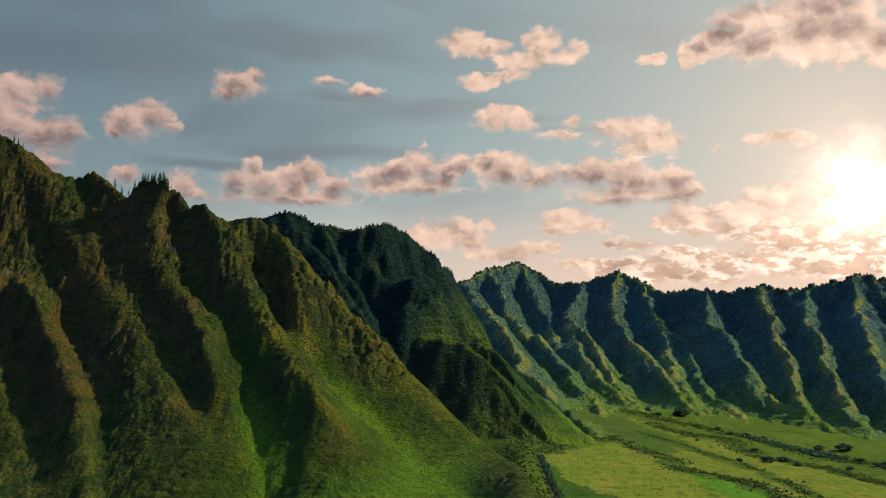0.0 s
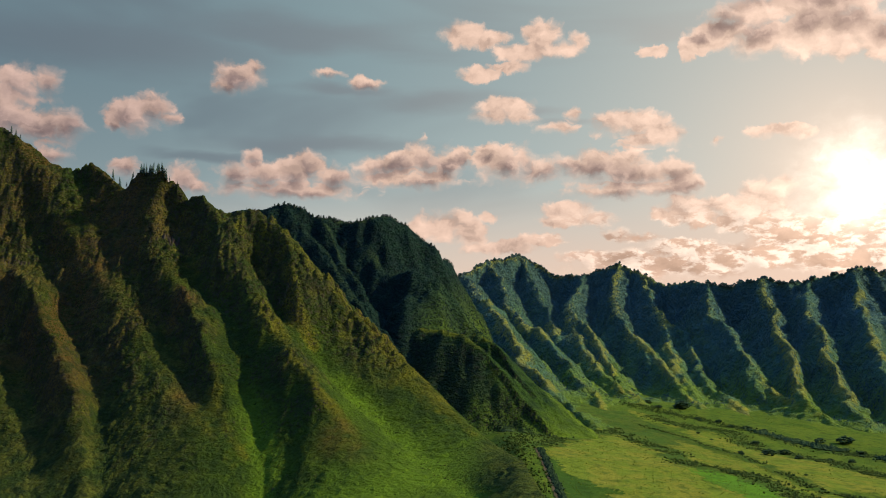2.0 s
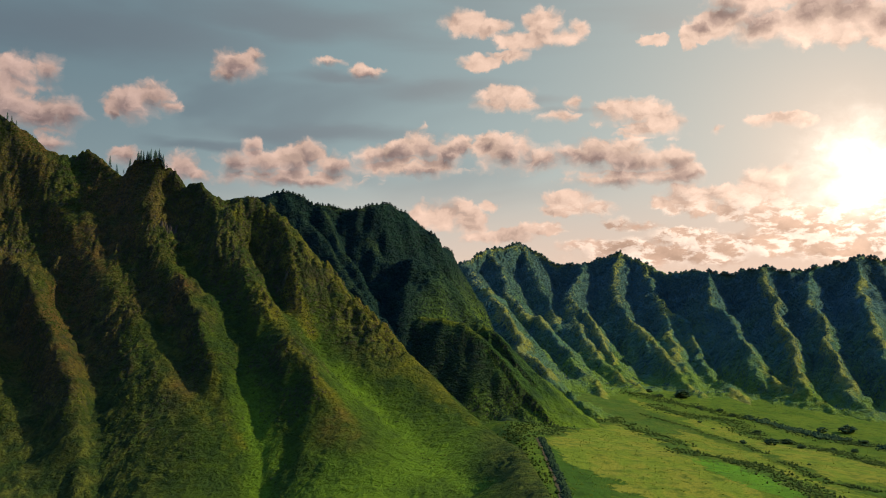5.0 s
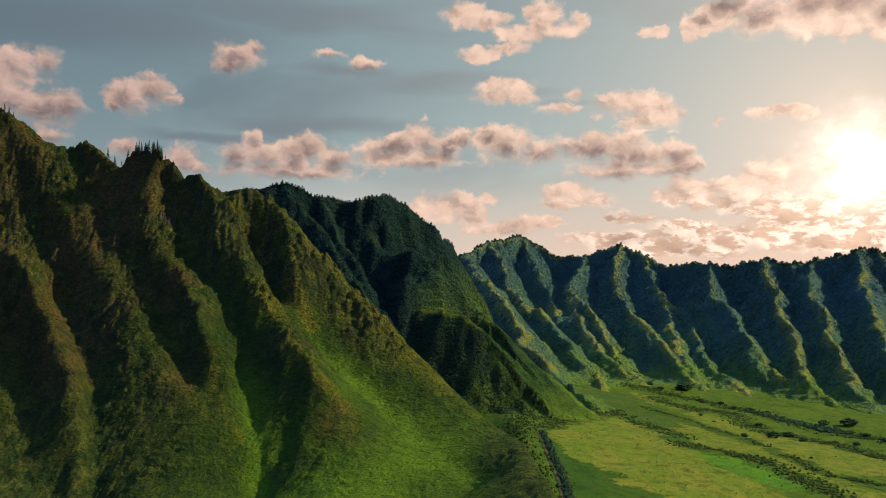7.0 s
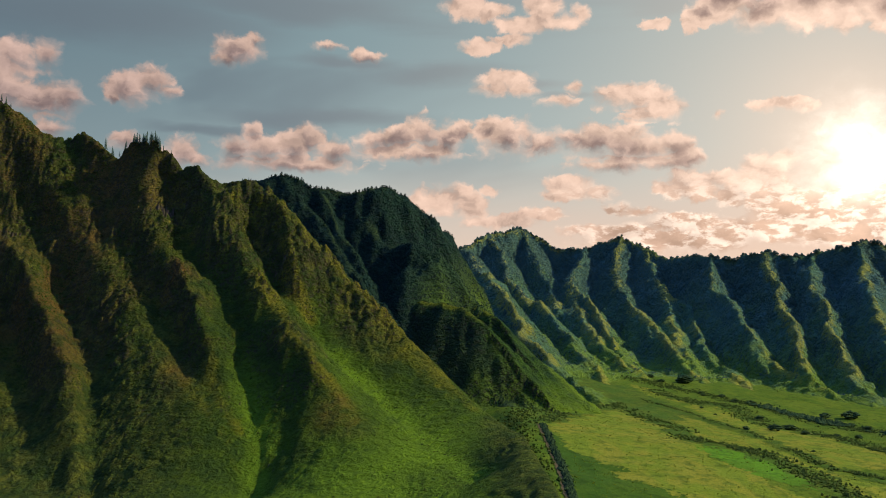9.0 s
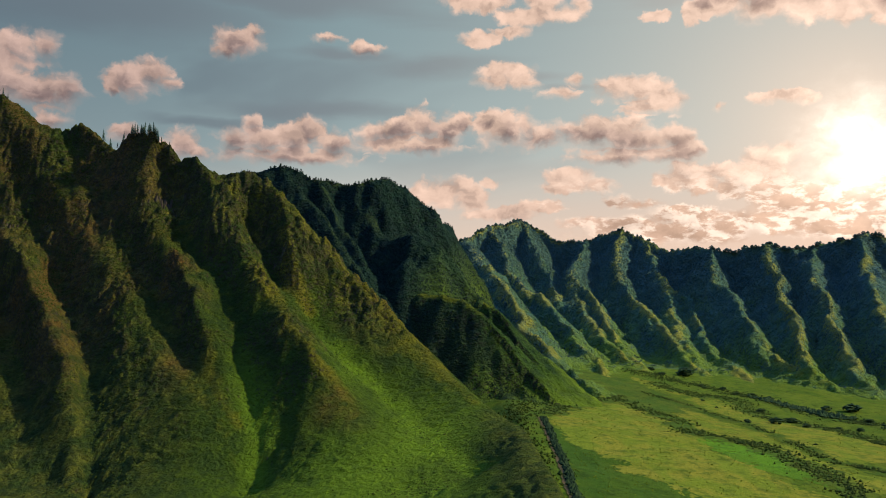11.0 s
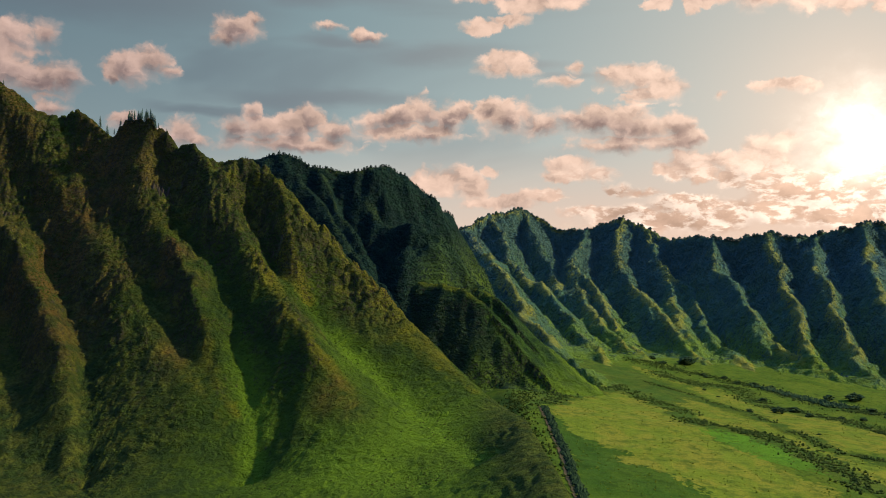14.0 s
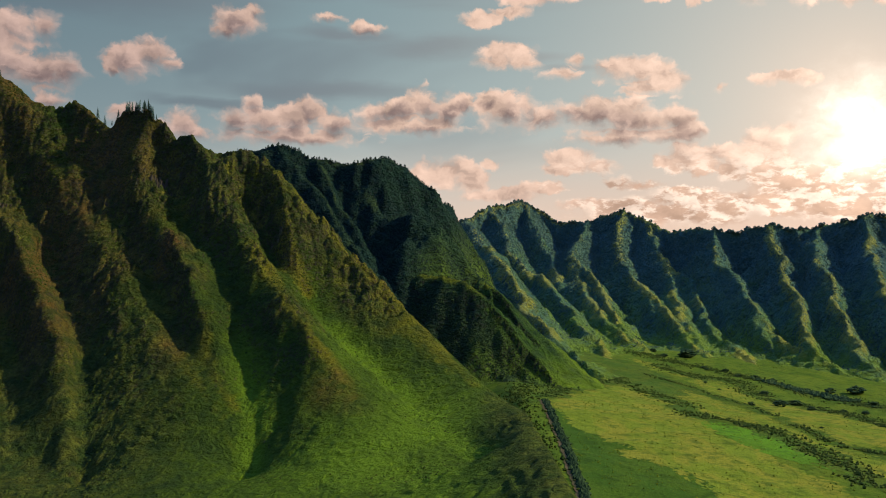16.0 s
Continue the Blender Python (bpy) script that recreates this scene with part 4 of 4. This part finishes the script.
def ribbon(line, wide):
    """A ring of points round a line, for ground of its own kind along it."""
    p = np.array(line, float)
    way = np.gradient(p, axis=0)
    side = np.stack([way[:, 1], -way[:, 0]], -1) / np.linalg.norm(way, axis=1)[:, None] * wide
    return [tuple(q) for q in np.concatenate([p + side, (p - side)[::-1]])]


build_field(ribbon(BELT_LOW, 10), scrub_grass, "dark green rough scrubland strip between pastures", 0.26, 560)
build_field(ribbon(BELT_HIGH, 12), scrub_grass, "dark green rough scrubland strip under the pleated ridge", 0.26, 570)
build_field(ribbon(BELT_MID, 4.5), scrub_grass, "narrow dark strip of rough grass across the pasture", 0.30, 580)
build_field(ribbon(BELT_FOOT[3:], 16), scrub_grass, "dark rough ground at the foot of the far spurs", 0.24, 600)
build_field(ribbon(HEDGE_TURN, 6), scrub_grass, "dark rough grass round the bend of the track", 0.30, 590)


build_track(TRACK, 1.3, 0.42, soil, "dirt_track", "narrow brown dirt track through the grass")
build_track(FOOTPATH, 1.1, 0.45, pale_soil, "footpath", "pale trodden footpath across the far pasture")

# ------------------------------------------------------------ scrub and woods
ICO = np.array([(0, 0, 1), (0.95, 0, 0.2), (0.294, 0.904, 0.2), (-0.769, 0.559, 0.2), (-0.769, -0.559, 0.2), (0.294, -0.904, 0.2), (0, 0, -0.9)])
ICO_FACES = np.array([(0, 1, 2), (0, 2, 3), (0, 3, 4), (0, 4, 5), (0, 5, 1), (6, 2, 1), (6, 3, 2), (6, 4, 3), (6, 5, 4), (6, 1, 5)])


def triangle_mesh(name, points, faces, mat, smooth=False):
    me = bpy.data.meshes.new(name)
    me.vertices.add(len(points))
    me.vertices.foreach_set("co", points.ravel().astype(np.float32))
    me.loops.add(faces.size)
    me.loops.foreach_set("vertex_index", faces.ravel().astype(np.int32))
    me.polygons.add(len(faces))
    me.polygons.foreach_set("loop_start", np.arange(0, faces.size, 3, dtype=np.int32))
    me.polygons.foreach_set("use_smooth", np.full(len(faces), smooth))
    me.update(calc_edges=True)
    me.materials.append(mat)
    return me


def clumps(places, radius, tall, rng):
    """Many ragged leafy clumps, open below."""
    n = len(places)
    turn = rng.uniform(0, 2 * np.pi, n)
    c, s = np.cos(turn)[:, None], np.sin(turn)[:, None]
    shape = ICO[None] * rng.uniform(0.62, 1.35, (n, len(ICO), 1))
    x = shape[..., 0] * c - shape[..., 1] * s
    y = shape[..., 0] * s + shape[..., 1] * c
    p = np.stack([x, y, shape[..., 2] * tall[:, None]], -1) * radius[:, None, None] + places[:, None, :]
    faces = ICO_FACES[None] + (np.arange(n) * len(ICO))[:, None, None]
    return p.reshape(-1, 3), faces.reshape(-1, 3)


def scatter(land, count, box, chance, size, sink, mat, name, label, seed, tall=(0.7, 1.2)):
    """Clumps over a mountain wherever chance(x, y, above, drop) says so."""
    rng = np.random.default_rng(seed)
    x, y = rng.uniform(box[0], box[1], count * 6), rng.uniform(box[2], box[3], count * 6)
    above, drop = land.sample(land.above, x, y), land.sample(land.drop, x, y)
    ok = (above > 1.0) & (rng.uniform(0, 1, len(x)) < chance(x, y, above, drop))
    x, y = x[ok][:count], y[ok][:count]
    r = size[0] + (size[1] - size[0]) * rng.uniform(0, 1, len(x)) ** 2.2
    z = land.sample(land.z, x, y) + r * sink
    p, f = clumps(np.stack([x, y, z], -1), r, rng.uniform(*tall, len(x)), rng)
    ob = new(name, triangle_mesh(name, p, f, mat))
    return tagged(ob, label, name.replace("_", " "), kind="stuff")


def near_chance(x, y, above, drop):
    patch = fbm(x, y, 55, 4, 610, 0.6)
    thin = 1 - 0.8 * np.clip((-180 - x) / 60, 0, 1) * np.clip((90 - above) / 40, 0, 1)
    grass = 1 - 0.9 * np.clip((150 - above) / 50, 0, 1) * np.clip((x + 235) / 50, 0, 1)
    return grass * thin * np.clip(0.26 - 0.13 * np.clip((x + 120) / 40, 0, 1) + 0.9 * patch + above / 260 - 0.25 * np.exp(-drop / 6.0), 0.03, 1)


def wood_chance(x, y, above, drop):
    return np.clip(0.6 + 0.8 * fbm(x, y, 60, 3, 620), 0.08, 1)


def far_chance(x, y, above, drop):
    return np.clip(-0.25 + above / 170 + 0.9 * fbm(x, y, 110, 4, 630, 0.6) + 0.25 * np.clip(drop / 40, 0, 1) - 0.8 * np.exp(-drop / 9.0), 0.02, 1) * np.clip((y - 1150) / 250, 0, 1)


scatter(left_land, 56000, (-600, 80, 560, 1050), near_chance, (0.35, 1.2), -0.15, scrub, "scrub", "low green scrub and bracken covering the steep slopes", 1, (0.6, 1.0))
scatter(middle_land, 26000, (-280, 230, 870, 1200), wood_chance, (0.35, 1.25), 0.0, shaded_forest, "hillside_forest", "dense green forest on the mountain shoulder, coloured dark for shade", 2, (0.8, 1.5))
scatter(shoulder_land, 7000, (-90, 150, 860, 1180), near_chance, (0.4, 1.3), -0.1, valley_leaf, "shoulder_scrub", "low green scrub on the grassy spur", 4)
# trees on the front face; their dark leaves also deepen its painted shade
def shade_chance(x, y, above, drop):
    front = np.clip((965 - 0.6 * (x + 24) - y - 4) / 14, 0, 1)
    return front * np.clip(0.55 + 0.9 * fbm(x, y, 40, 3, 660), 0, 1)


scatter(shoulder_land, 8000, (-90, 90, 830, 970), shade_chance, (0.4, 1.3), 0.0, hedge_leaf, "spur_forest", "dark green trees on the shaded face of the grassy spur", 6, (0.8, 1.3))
scatter(far_land, 52000, (-20, 1150, 1100, 2420), far_chance, (0.8, 2.3), -0.2, forest, "ridge_forest", "dense green trees tinted haze-blue on the pleated far ridge", 3, (0.7, 1.3))


def crest_chance(x, y, above, drop):
    return np.clip((above - 95) / 60 + 0.6 * fbm(x, y, 90, 3, 650), 0.0, 1) * np.clip((520 - x) / 160, 0.25, 1) * (1 - 0.85 * np.exp(-drop / 9.0) * np.clip((x - 230) / 100, 0, 1))


scatter(far_land, 24000, (30, 1000, 1640, 2440), crest_chance, (0.8, 2.2), 0.0, hazed_pine, "crest_forest", "conifer forest tinted haze-blue on the upper faces of the far ridge", 5, (1.1, 2.2))


def belt(lines, spread, per_metre, size, mat, name, label, seed, gap=-0.5):
    rng = np.random.default_rng(seed)
    xs, ys = [], []
    for line, wide in zip(lines, spread):
        mid = smooth_line(line, 600)
        length = np.linalg.norm(np.diff(mid, axis=0), axis=1).sum()
        n = int(length * per_metre * wide)
        at = mid[rng.integers(0, 600, n)] + rng.normal(0, 1, (n, 2)) * wide * 0.5
        keep = fbm(at[:, 0], at[:, 1], 40, 3, seed) > gap
        xs.append(at[keep, 0]), ys.append(at[keep, 1])
    x, y = np.concatenate(xs), np.concatenate(ys)
    r = size[0] + (size[1] - size[0]) * rng.uniform(0, 1, len(x)) ** 2
    p, f = clumps(np.stack([x, y, floor_height(x, y) + 0.3 + r * 0.2], -1), r, rng.uniform(0.7, 1.2, len(x)), rng)
    ob = new(name, triangle_mesh(name, p, f, mat))
    return tagged(ob, label, "scrub", kind="stuff")


beside = [(px + 3.1, py) for px, py in TRACK]
belt([beside], [2.0], 3.4, (0.7, 1.8), hedge_leaf, "hedge", "dark hedge of shrubs beside the dirt track", 21, -9)
belt([HEDGE_TURN, BELT_LOW, BELT_HIGH, BELT_MID, BELT_FOOT], [10, 18, 22, 7, 30], 0.22, (0.4, 1.5), belt_leaf, "scrub_belt", "dark belts of scrub between the pastures", 22)


verge = [(px - 17, py) for px, py in TRACK]
bank = [(56, 735), (60, 790), (74, 850), (96, 930), (118, 1010)]
belt([verge, bank], [17, 16], 0.17, (0.4, 1.5), scrub, "verge_scrub", "green shrubs along the foot of the slope beside the track", 24)


belt([BELT_FOOT[3:]], [15], 0.3, (1.2, 3.6), valley_leaf, "foot_wood", "dark trees along the foot of the far spurs", 25)


def floor_scrub():
    rng = np.random.default_rng(23)
    x, y = rng.uniform(-20, 560, 30000), rng.uniform(440, 1400, 30000)
    ok = rng.uniform(0, 1, 30000) < np.clip(0.3 + 0.8 * fbm(x, y, 60, 4, 640, 0.6), 0.03, 1)
    x, y = x[ok], y[ok]
    x, y = np.concatenate([x, rng.uniform(82, 300, 4000)]), np.concatenate([y, rng.uniform(430, 900, 4000)])
    r = 0.15 + 0.55 * rng.uniform(0, 1, len(x)) ** 4
    p, f = clumps(np.stack([x, y, floor_height(x, y) + 0.3 + 0.1 * r], -1), r, rng.uniform(0.6, 1.0, len(x)), rng)
    ob = new("tussocks", triangle_mesh("tussocks", p, f, tussock))
    return tagged(ob, "scattered tussocks and small shrubs on the valley grass", "tussocks", kind="stuff")


floor_scrub()


# ------------------------------------------------------------ single trees
def part(name, mesh, parent, label=""):
    ob = new(name, mesh)
    ob.parent = parent
    return tagged(ob, label)


def trunk_mesh(height, base, limbs, rng):
    """A tapered, slightly bent trunk with limbs."""
    pts, faces = [], []

    def tube(a, b, ra, rb, bend):
        n, rings = 6, 4
        start = len(pts)
        a, b = np.array(a), np.array(b)
        for k in range(rings):
            t = k / (rings - 1)
            c = a * (1 - t) + b * t + bend * math.sin(t * math.pi)
            for q in range(n):
                w = 2 * math.pi * q / n
                r = ra * (1 - t) + rb * t
                pts.append(c + np.array((math.cos(w) * r, math.sin(w) * r, 0)))
        for k in range(rings - 1):
            for q in range(n):
                i, j = start + k * n + q, start + k * n + (q + 1) % n
                faces.extend([(i, j, j + n), (i, j + n, i + n)])

    tube((0, 0, -1.0), (0, 0, height), base, base * 0.25, np.array((0.04, 0.03, 0)) * height)
    for _ in range(limbs):
        z, w = height * rng.uniform(0.4, 0.85), rng.uniform(0, 2 * math.pi)
        out = height * rng.uniform(0.18, 0.34)
        tube((0, 0, z), (math.cos(w) * out, math.sin(w) * out, z + out * 0.7), base * 0.4, base * 0.12, np.zeros(3))
    return triangle_mesh("trunk", np.array(pts), np.array(faces), bark, True)


def conifer_crown(height, wide, rng):
    """Tiers of drooping needle sprays round the trunk."""
    pts, faces = [], []
    tiers = 11
    for k in range(tiers):
        t = k / (tiers - 1)
        z, r = height * (0.12 + 0.88 * t), wide * (1 - t) ** 0.75 + 0.12
        for q in range(7):
            w = 2 * math.pi * (q + 0.5 * (k % 2)) / 7 + rng.uniform(-0.3, 0.3)
            far, spread, rise = r * rng.uniform(0.7, 1.2), 0.42, height / tiers
            i = len(pts)
            pts.append((0, 0, z + rise * 1.1))
            pts.append((math.cos(w - spread) * far * 0.6, math.sin(w - spread) * far * 0.6, z + rise * 0.3))
            pts.append((math.cos(w) * far, math.sin(w) * far, z - rise * rng.uniform(0.0, 0.5)))
            pts.append((math.cos(w + spread) * far * 0.6, math.sin(w + spread) * far * 0.6, z + rise * 0.3))
            faces.extend([(i, i + 1, i + 2), (i, i + 2, i + 3)])
    return triangle_mesh("crown", np.array(pts, float), np.array(faces), hazed_pine)


def round_crown(height, wide, rng, count, low, mat):
    """Leafy clumps of uneven size round the limbs, with gaps."""
    w, u = rng.uniform(0, 2 * np.pi, count), rng.uniform(0, 1, count)
    z = height * (low + (0.94 - low) * u)
    r = wide * np.sqrt(np.clip(1 - (2 * u - 0.9) ** 2, 0.08, 1)) * rng.uniform(0.35, 1.0, count)
    places = np.stack([np.cos(w) * r, np.sin(w) * r, z], -1)
    p, f = clumps(places, rng.uniform(0.16, 0.34, count) * wide, rng.uniform(0.7, 1.1, count), rng)
    return triangle_mesh("crown", p, f, mat)


def make_tree(name, height, wide, seed, label, group, conifer, low, mat):
    rng = np.random.default_rng(seed)
    tree = new(name)
    part("trunk", trunk_mesh(height * (0.95 if conifer else 0.7), height * 0.022, 0 if conifer else 4, rng), tree)
    part("crown", conifer_crown(height, wide, rng) if conifer else round_crown(height, wide, rng, 70, low, mat), tree)
    return tagged(tree, label, "tree", group)


def skyline(land, x, y0, y1):
    """The highest place on a mountain along y at x."""
    ys = np.arange(y0, y1, 1.5)
    zs = land.sample(land.z, np.full(ys.shape, x), ys)
    k = int(np.argmax(zs))
    return float(ys[k]), float(zs[k])


def plant(models, spots, rng, squat=1.0):
    """The models stand at the first spots, copies at the rest."""
    for n, (x, y, z, size) in enumerate(spots):
        m = Matrix.Translation((x, y, z - 0.3)) @ pose(0, 0, 0, rng.uniform(-3, 3), rng.uniform(-3, 3), rng.uniform(0, 360))
        model = models[n % len(models)]
        model_size = model["height"]
        if n < len(models):
            ob = model
            ob.matrix_basis = m
        else:
            ob = copy_thing(model, m)
        k = size / model_size
        ob.scale = (k, k, k * squat)


def grow(name, label, group, conifer, height, wide, seeds, low=0.12, mat=forest):
    out = []
    for sd in seeds:
        t = make_tree(name, height, wide, sd, label, group, conifer, low, mat)
        t["height"] = height
        out.append(t)
    return out


rng = np.random.default_rng(77)
spots = []
for x, size in [(-360, 13), (-350, 11), (-340.5, 6), (-335, 8), (-331.5, 7)] + [(-325 + 1.25 * k + rng.uniform(-0.7, 0.7), rng.uniform(6.5, 9.5) + 4.0 * (k % 4 == 1)) for k in range(27)] + [(-289, 6), (-281, 5)]:
    y, z = skyline(left_land, x, 930, 1030)
    spots.append((x, y + rng.uniform(-6, 3), z - 0.5, size))
for x, size in [(-492, 9), (-487, 8), (-481, 6), (-512, 7), (-203, 3.5), (-196, 3)]:
    y, z = skyline(left_land, x, 900, 1060)
    spots.append((x, y, z, size))
plant(grow("conifer", "slender dark conifer standing on the sharp ridge crest", "conifers on the crest", True, 12.0, 2.5, (1, 2, 3, 14, 15)), spots, rng)

spots = []
for k in range(112):
    x = -205 + k * 2.0 + rng.uniform(-1.5, 1.5)
    y, z = skyline(middle_land, x, 1040, 1170)
    size = rng.uniform(2.4, 5.2)
    spots.append((x, y + rng.uniform(-3, 2), z - 0.25 * size, size))
plant(grow("ridge_tree", "small tree on the forested mountain shoulder, coloured dark for shade", "trees on the shoulder", False, 6.0, 1.7, (4, 5, 6), mat=shaded_forest), spots, rng)

spots = []
for k in range(230):
    x = 40 + k * 3.9 + rng.uniform(-2, 2)
    y, z = skyline(far_land, x, 1700, 2480)
    size = 3.5 + 7.0 * rng.uniform(0, 1) ** 2
    spots.append((x, y + rng.uniform(-6, 3), z - 0.32 * size, size))
plant(grow("crest_tree", "leafy tree tinted haze-blue on the crest of the far ridge", "trees on the far crest", False, 8.0, 4.3, (7, 8, 9, 10), mat=hazed_pine), spots, rng)

spots = [(x, y, float(floor_height(np.array(float(x)), np.array(float(y)))), r * 1.15) for x, y, r in BUSHES]
spots = [(x, y, max(z, float(far_land.sample(far_land.z, x, y))) if y > 1045 else z, s) for x, y, z, s in spots]
plant(grow("valley_tree", "broad dark green tree standing in the valley pasture", "trees in the valley", False, 8.0, 5.2, (11, 12, 13), mat=valley_leaf), spots, rng, 0.6)


# ------------------------------------------------------------ bare rock on the near mountain
def rib_mesh(seed):
    """A weathered rock rib one metre high, leaning into the slope."""
    rng = np.random.default_rng(seed)
    pts, faces, sides = [], [], 6
    for k in range(4):
        t = k / 3
        for q in range(sides):
            w = 2 * math.pi * q / sides
            rr = 0.16 * (1.1 - 0.65 * t) * rng.uniform(0.7, 1.3)
            pts.append((math.cos(w) * rr, math.sin(w) * rr * 0.8 + 0.35 * (t - 0.4), t - 0.55))
    for k in range(3):
        for q in range(sides):
            i, j = k * sides + q, k * sides + (q + 1) % sides
            faces.extend([(i, j, j + sides), (i, j + sides, i + sides)])
    faces.extend([(18, 18 + q, 19 + q) for q in range(1, sides - 1)])
    return triangle_mesh("rock", np.array(pts, float), np.array(faces), rock)


RIBS = [rib_mesh(300 + k) for k in range(6)]


def build_outcrop(cx, cy, wide, count, tall, seed, label):
    """A row of rock ribs standing out of a steep face."""
    rng = np.random.default_rng(seed)
    base = new("rock_outcrop")
    base.matrix_world = pose(cx, cy, float(left_land.sample(left_land.z, cx, cy)))
    bpy.context.view_layer.update()
    for _ in range(count):
        x, y = cx + rng.normal(0, wide), cy + rng.normal(0, wide * 0.35)
        z = float(left_land.sample(left_land.z, x, y))
        ob = part("rock", RIBS[rng.integers(0, 6)], base)
        h = tall * rng.uniform(0.5, 1.2)
        m = pose(x, y, z, 0, 0, rng.uniform(-25, 25))
        ob.matrix_world = m @ Matrix.Diagonal((h * rng.uniform(0.8, 1.6), h, h, 1.0))
    return tagged(base, label, "rock", "rocks on the mountain")


build_outcrop(-277, 921, 9, 26, 8.0, 31, "grey-brown ribbed rock cliff in the green mountainside")
build_outcrop(-192, 929, 2.5, 9, 4.0, 32, "small brown rocky tip on the ridge crest")
build_outcrop(-150, 868, 6, 14, 6.0, 33, "grey rock ledges on the edge of the grassy spur")
build_outcrop(-440, 940, 10, 16, 6.5, 34, "dark weathered rock in the high brown slope")
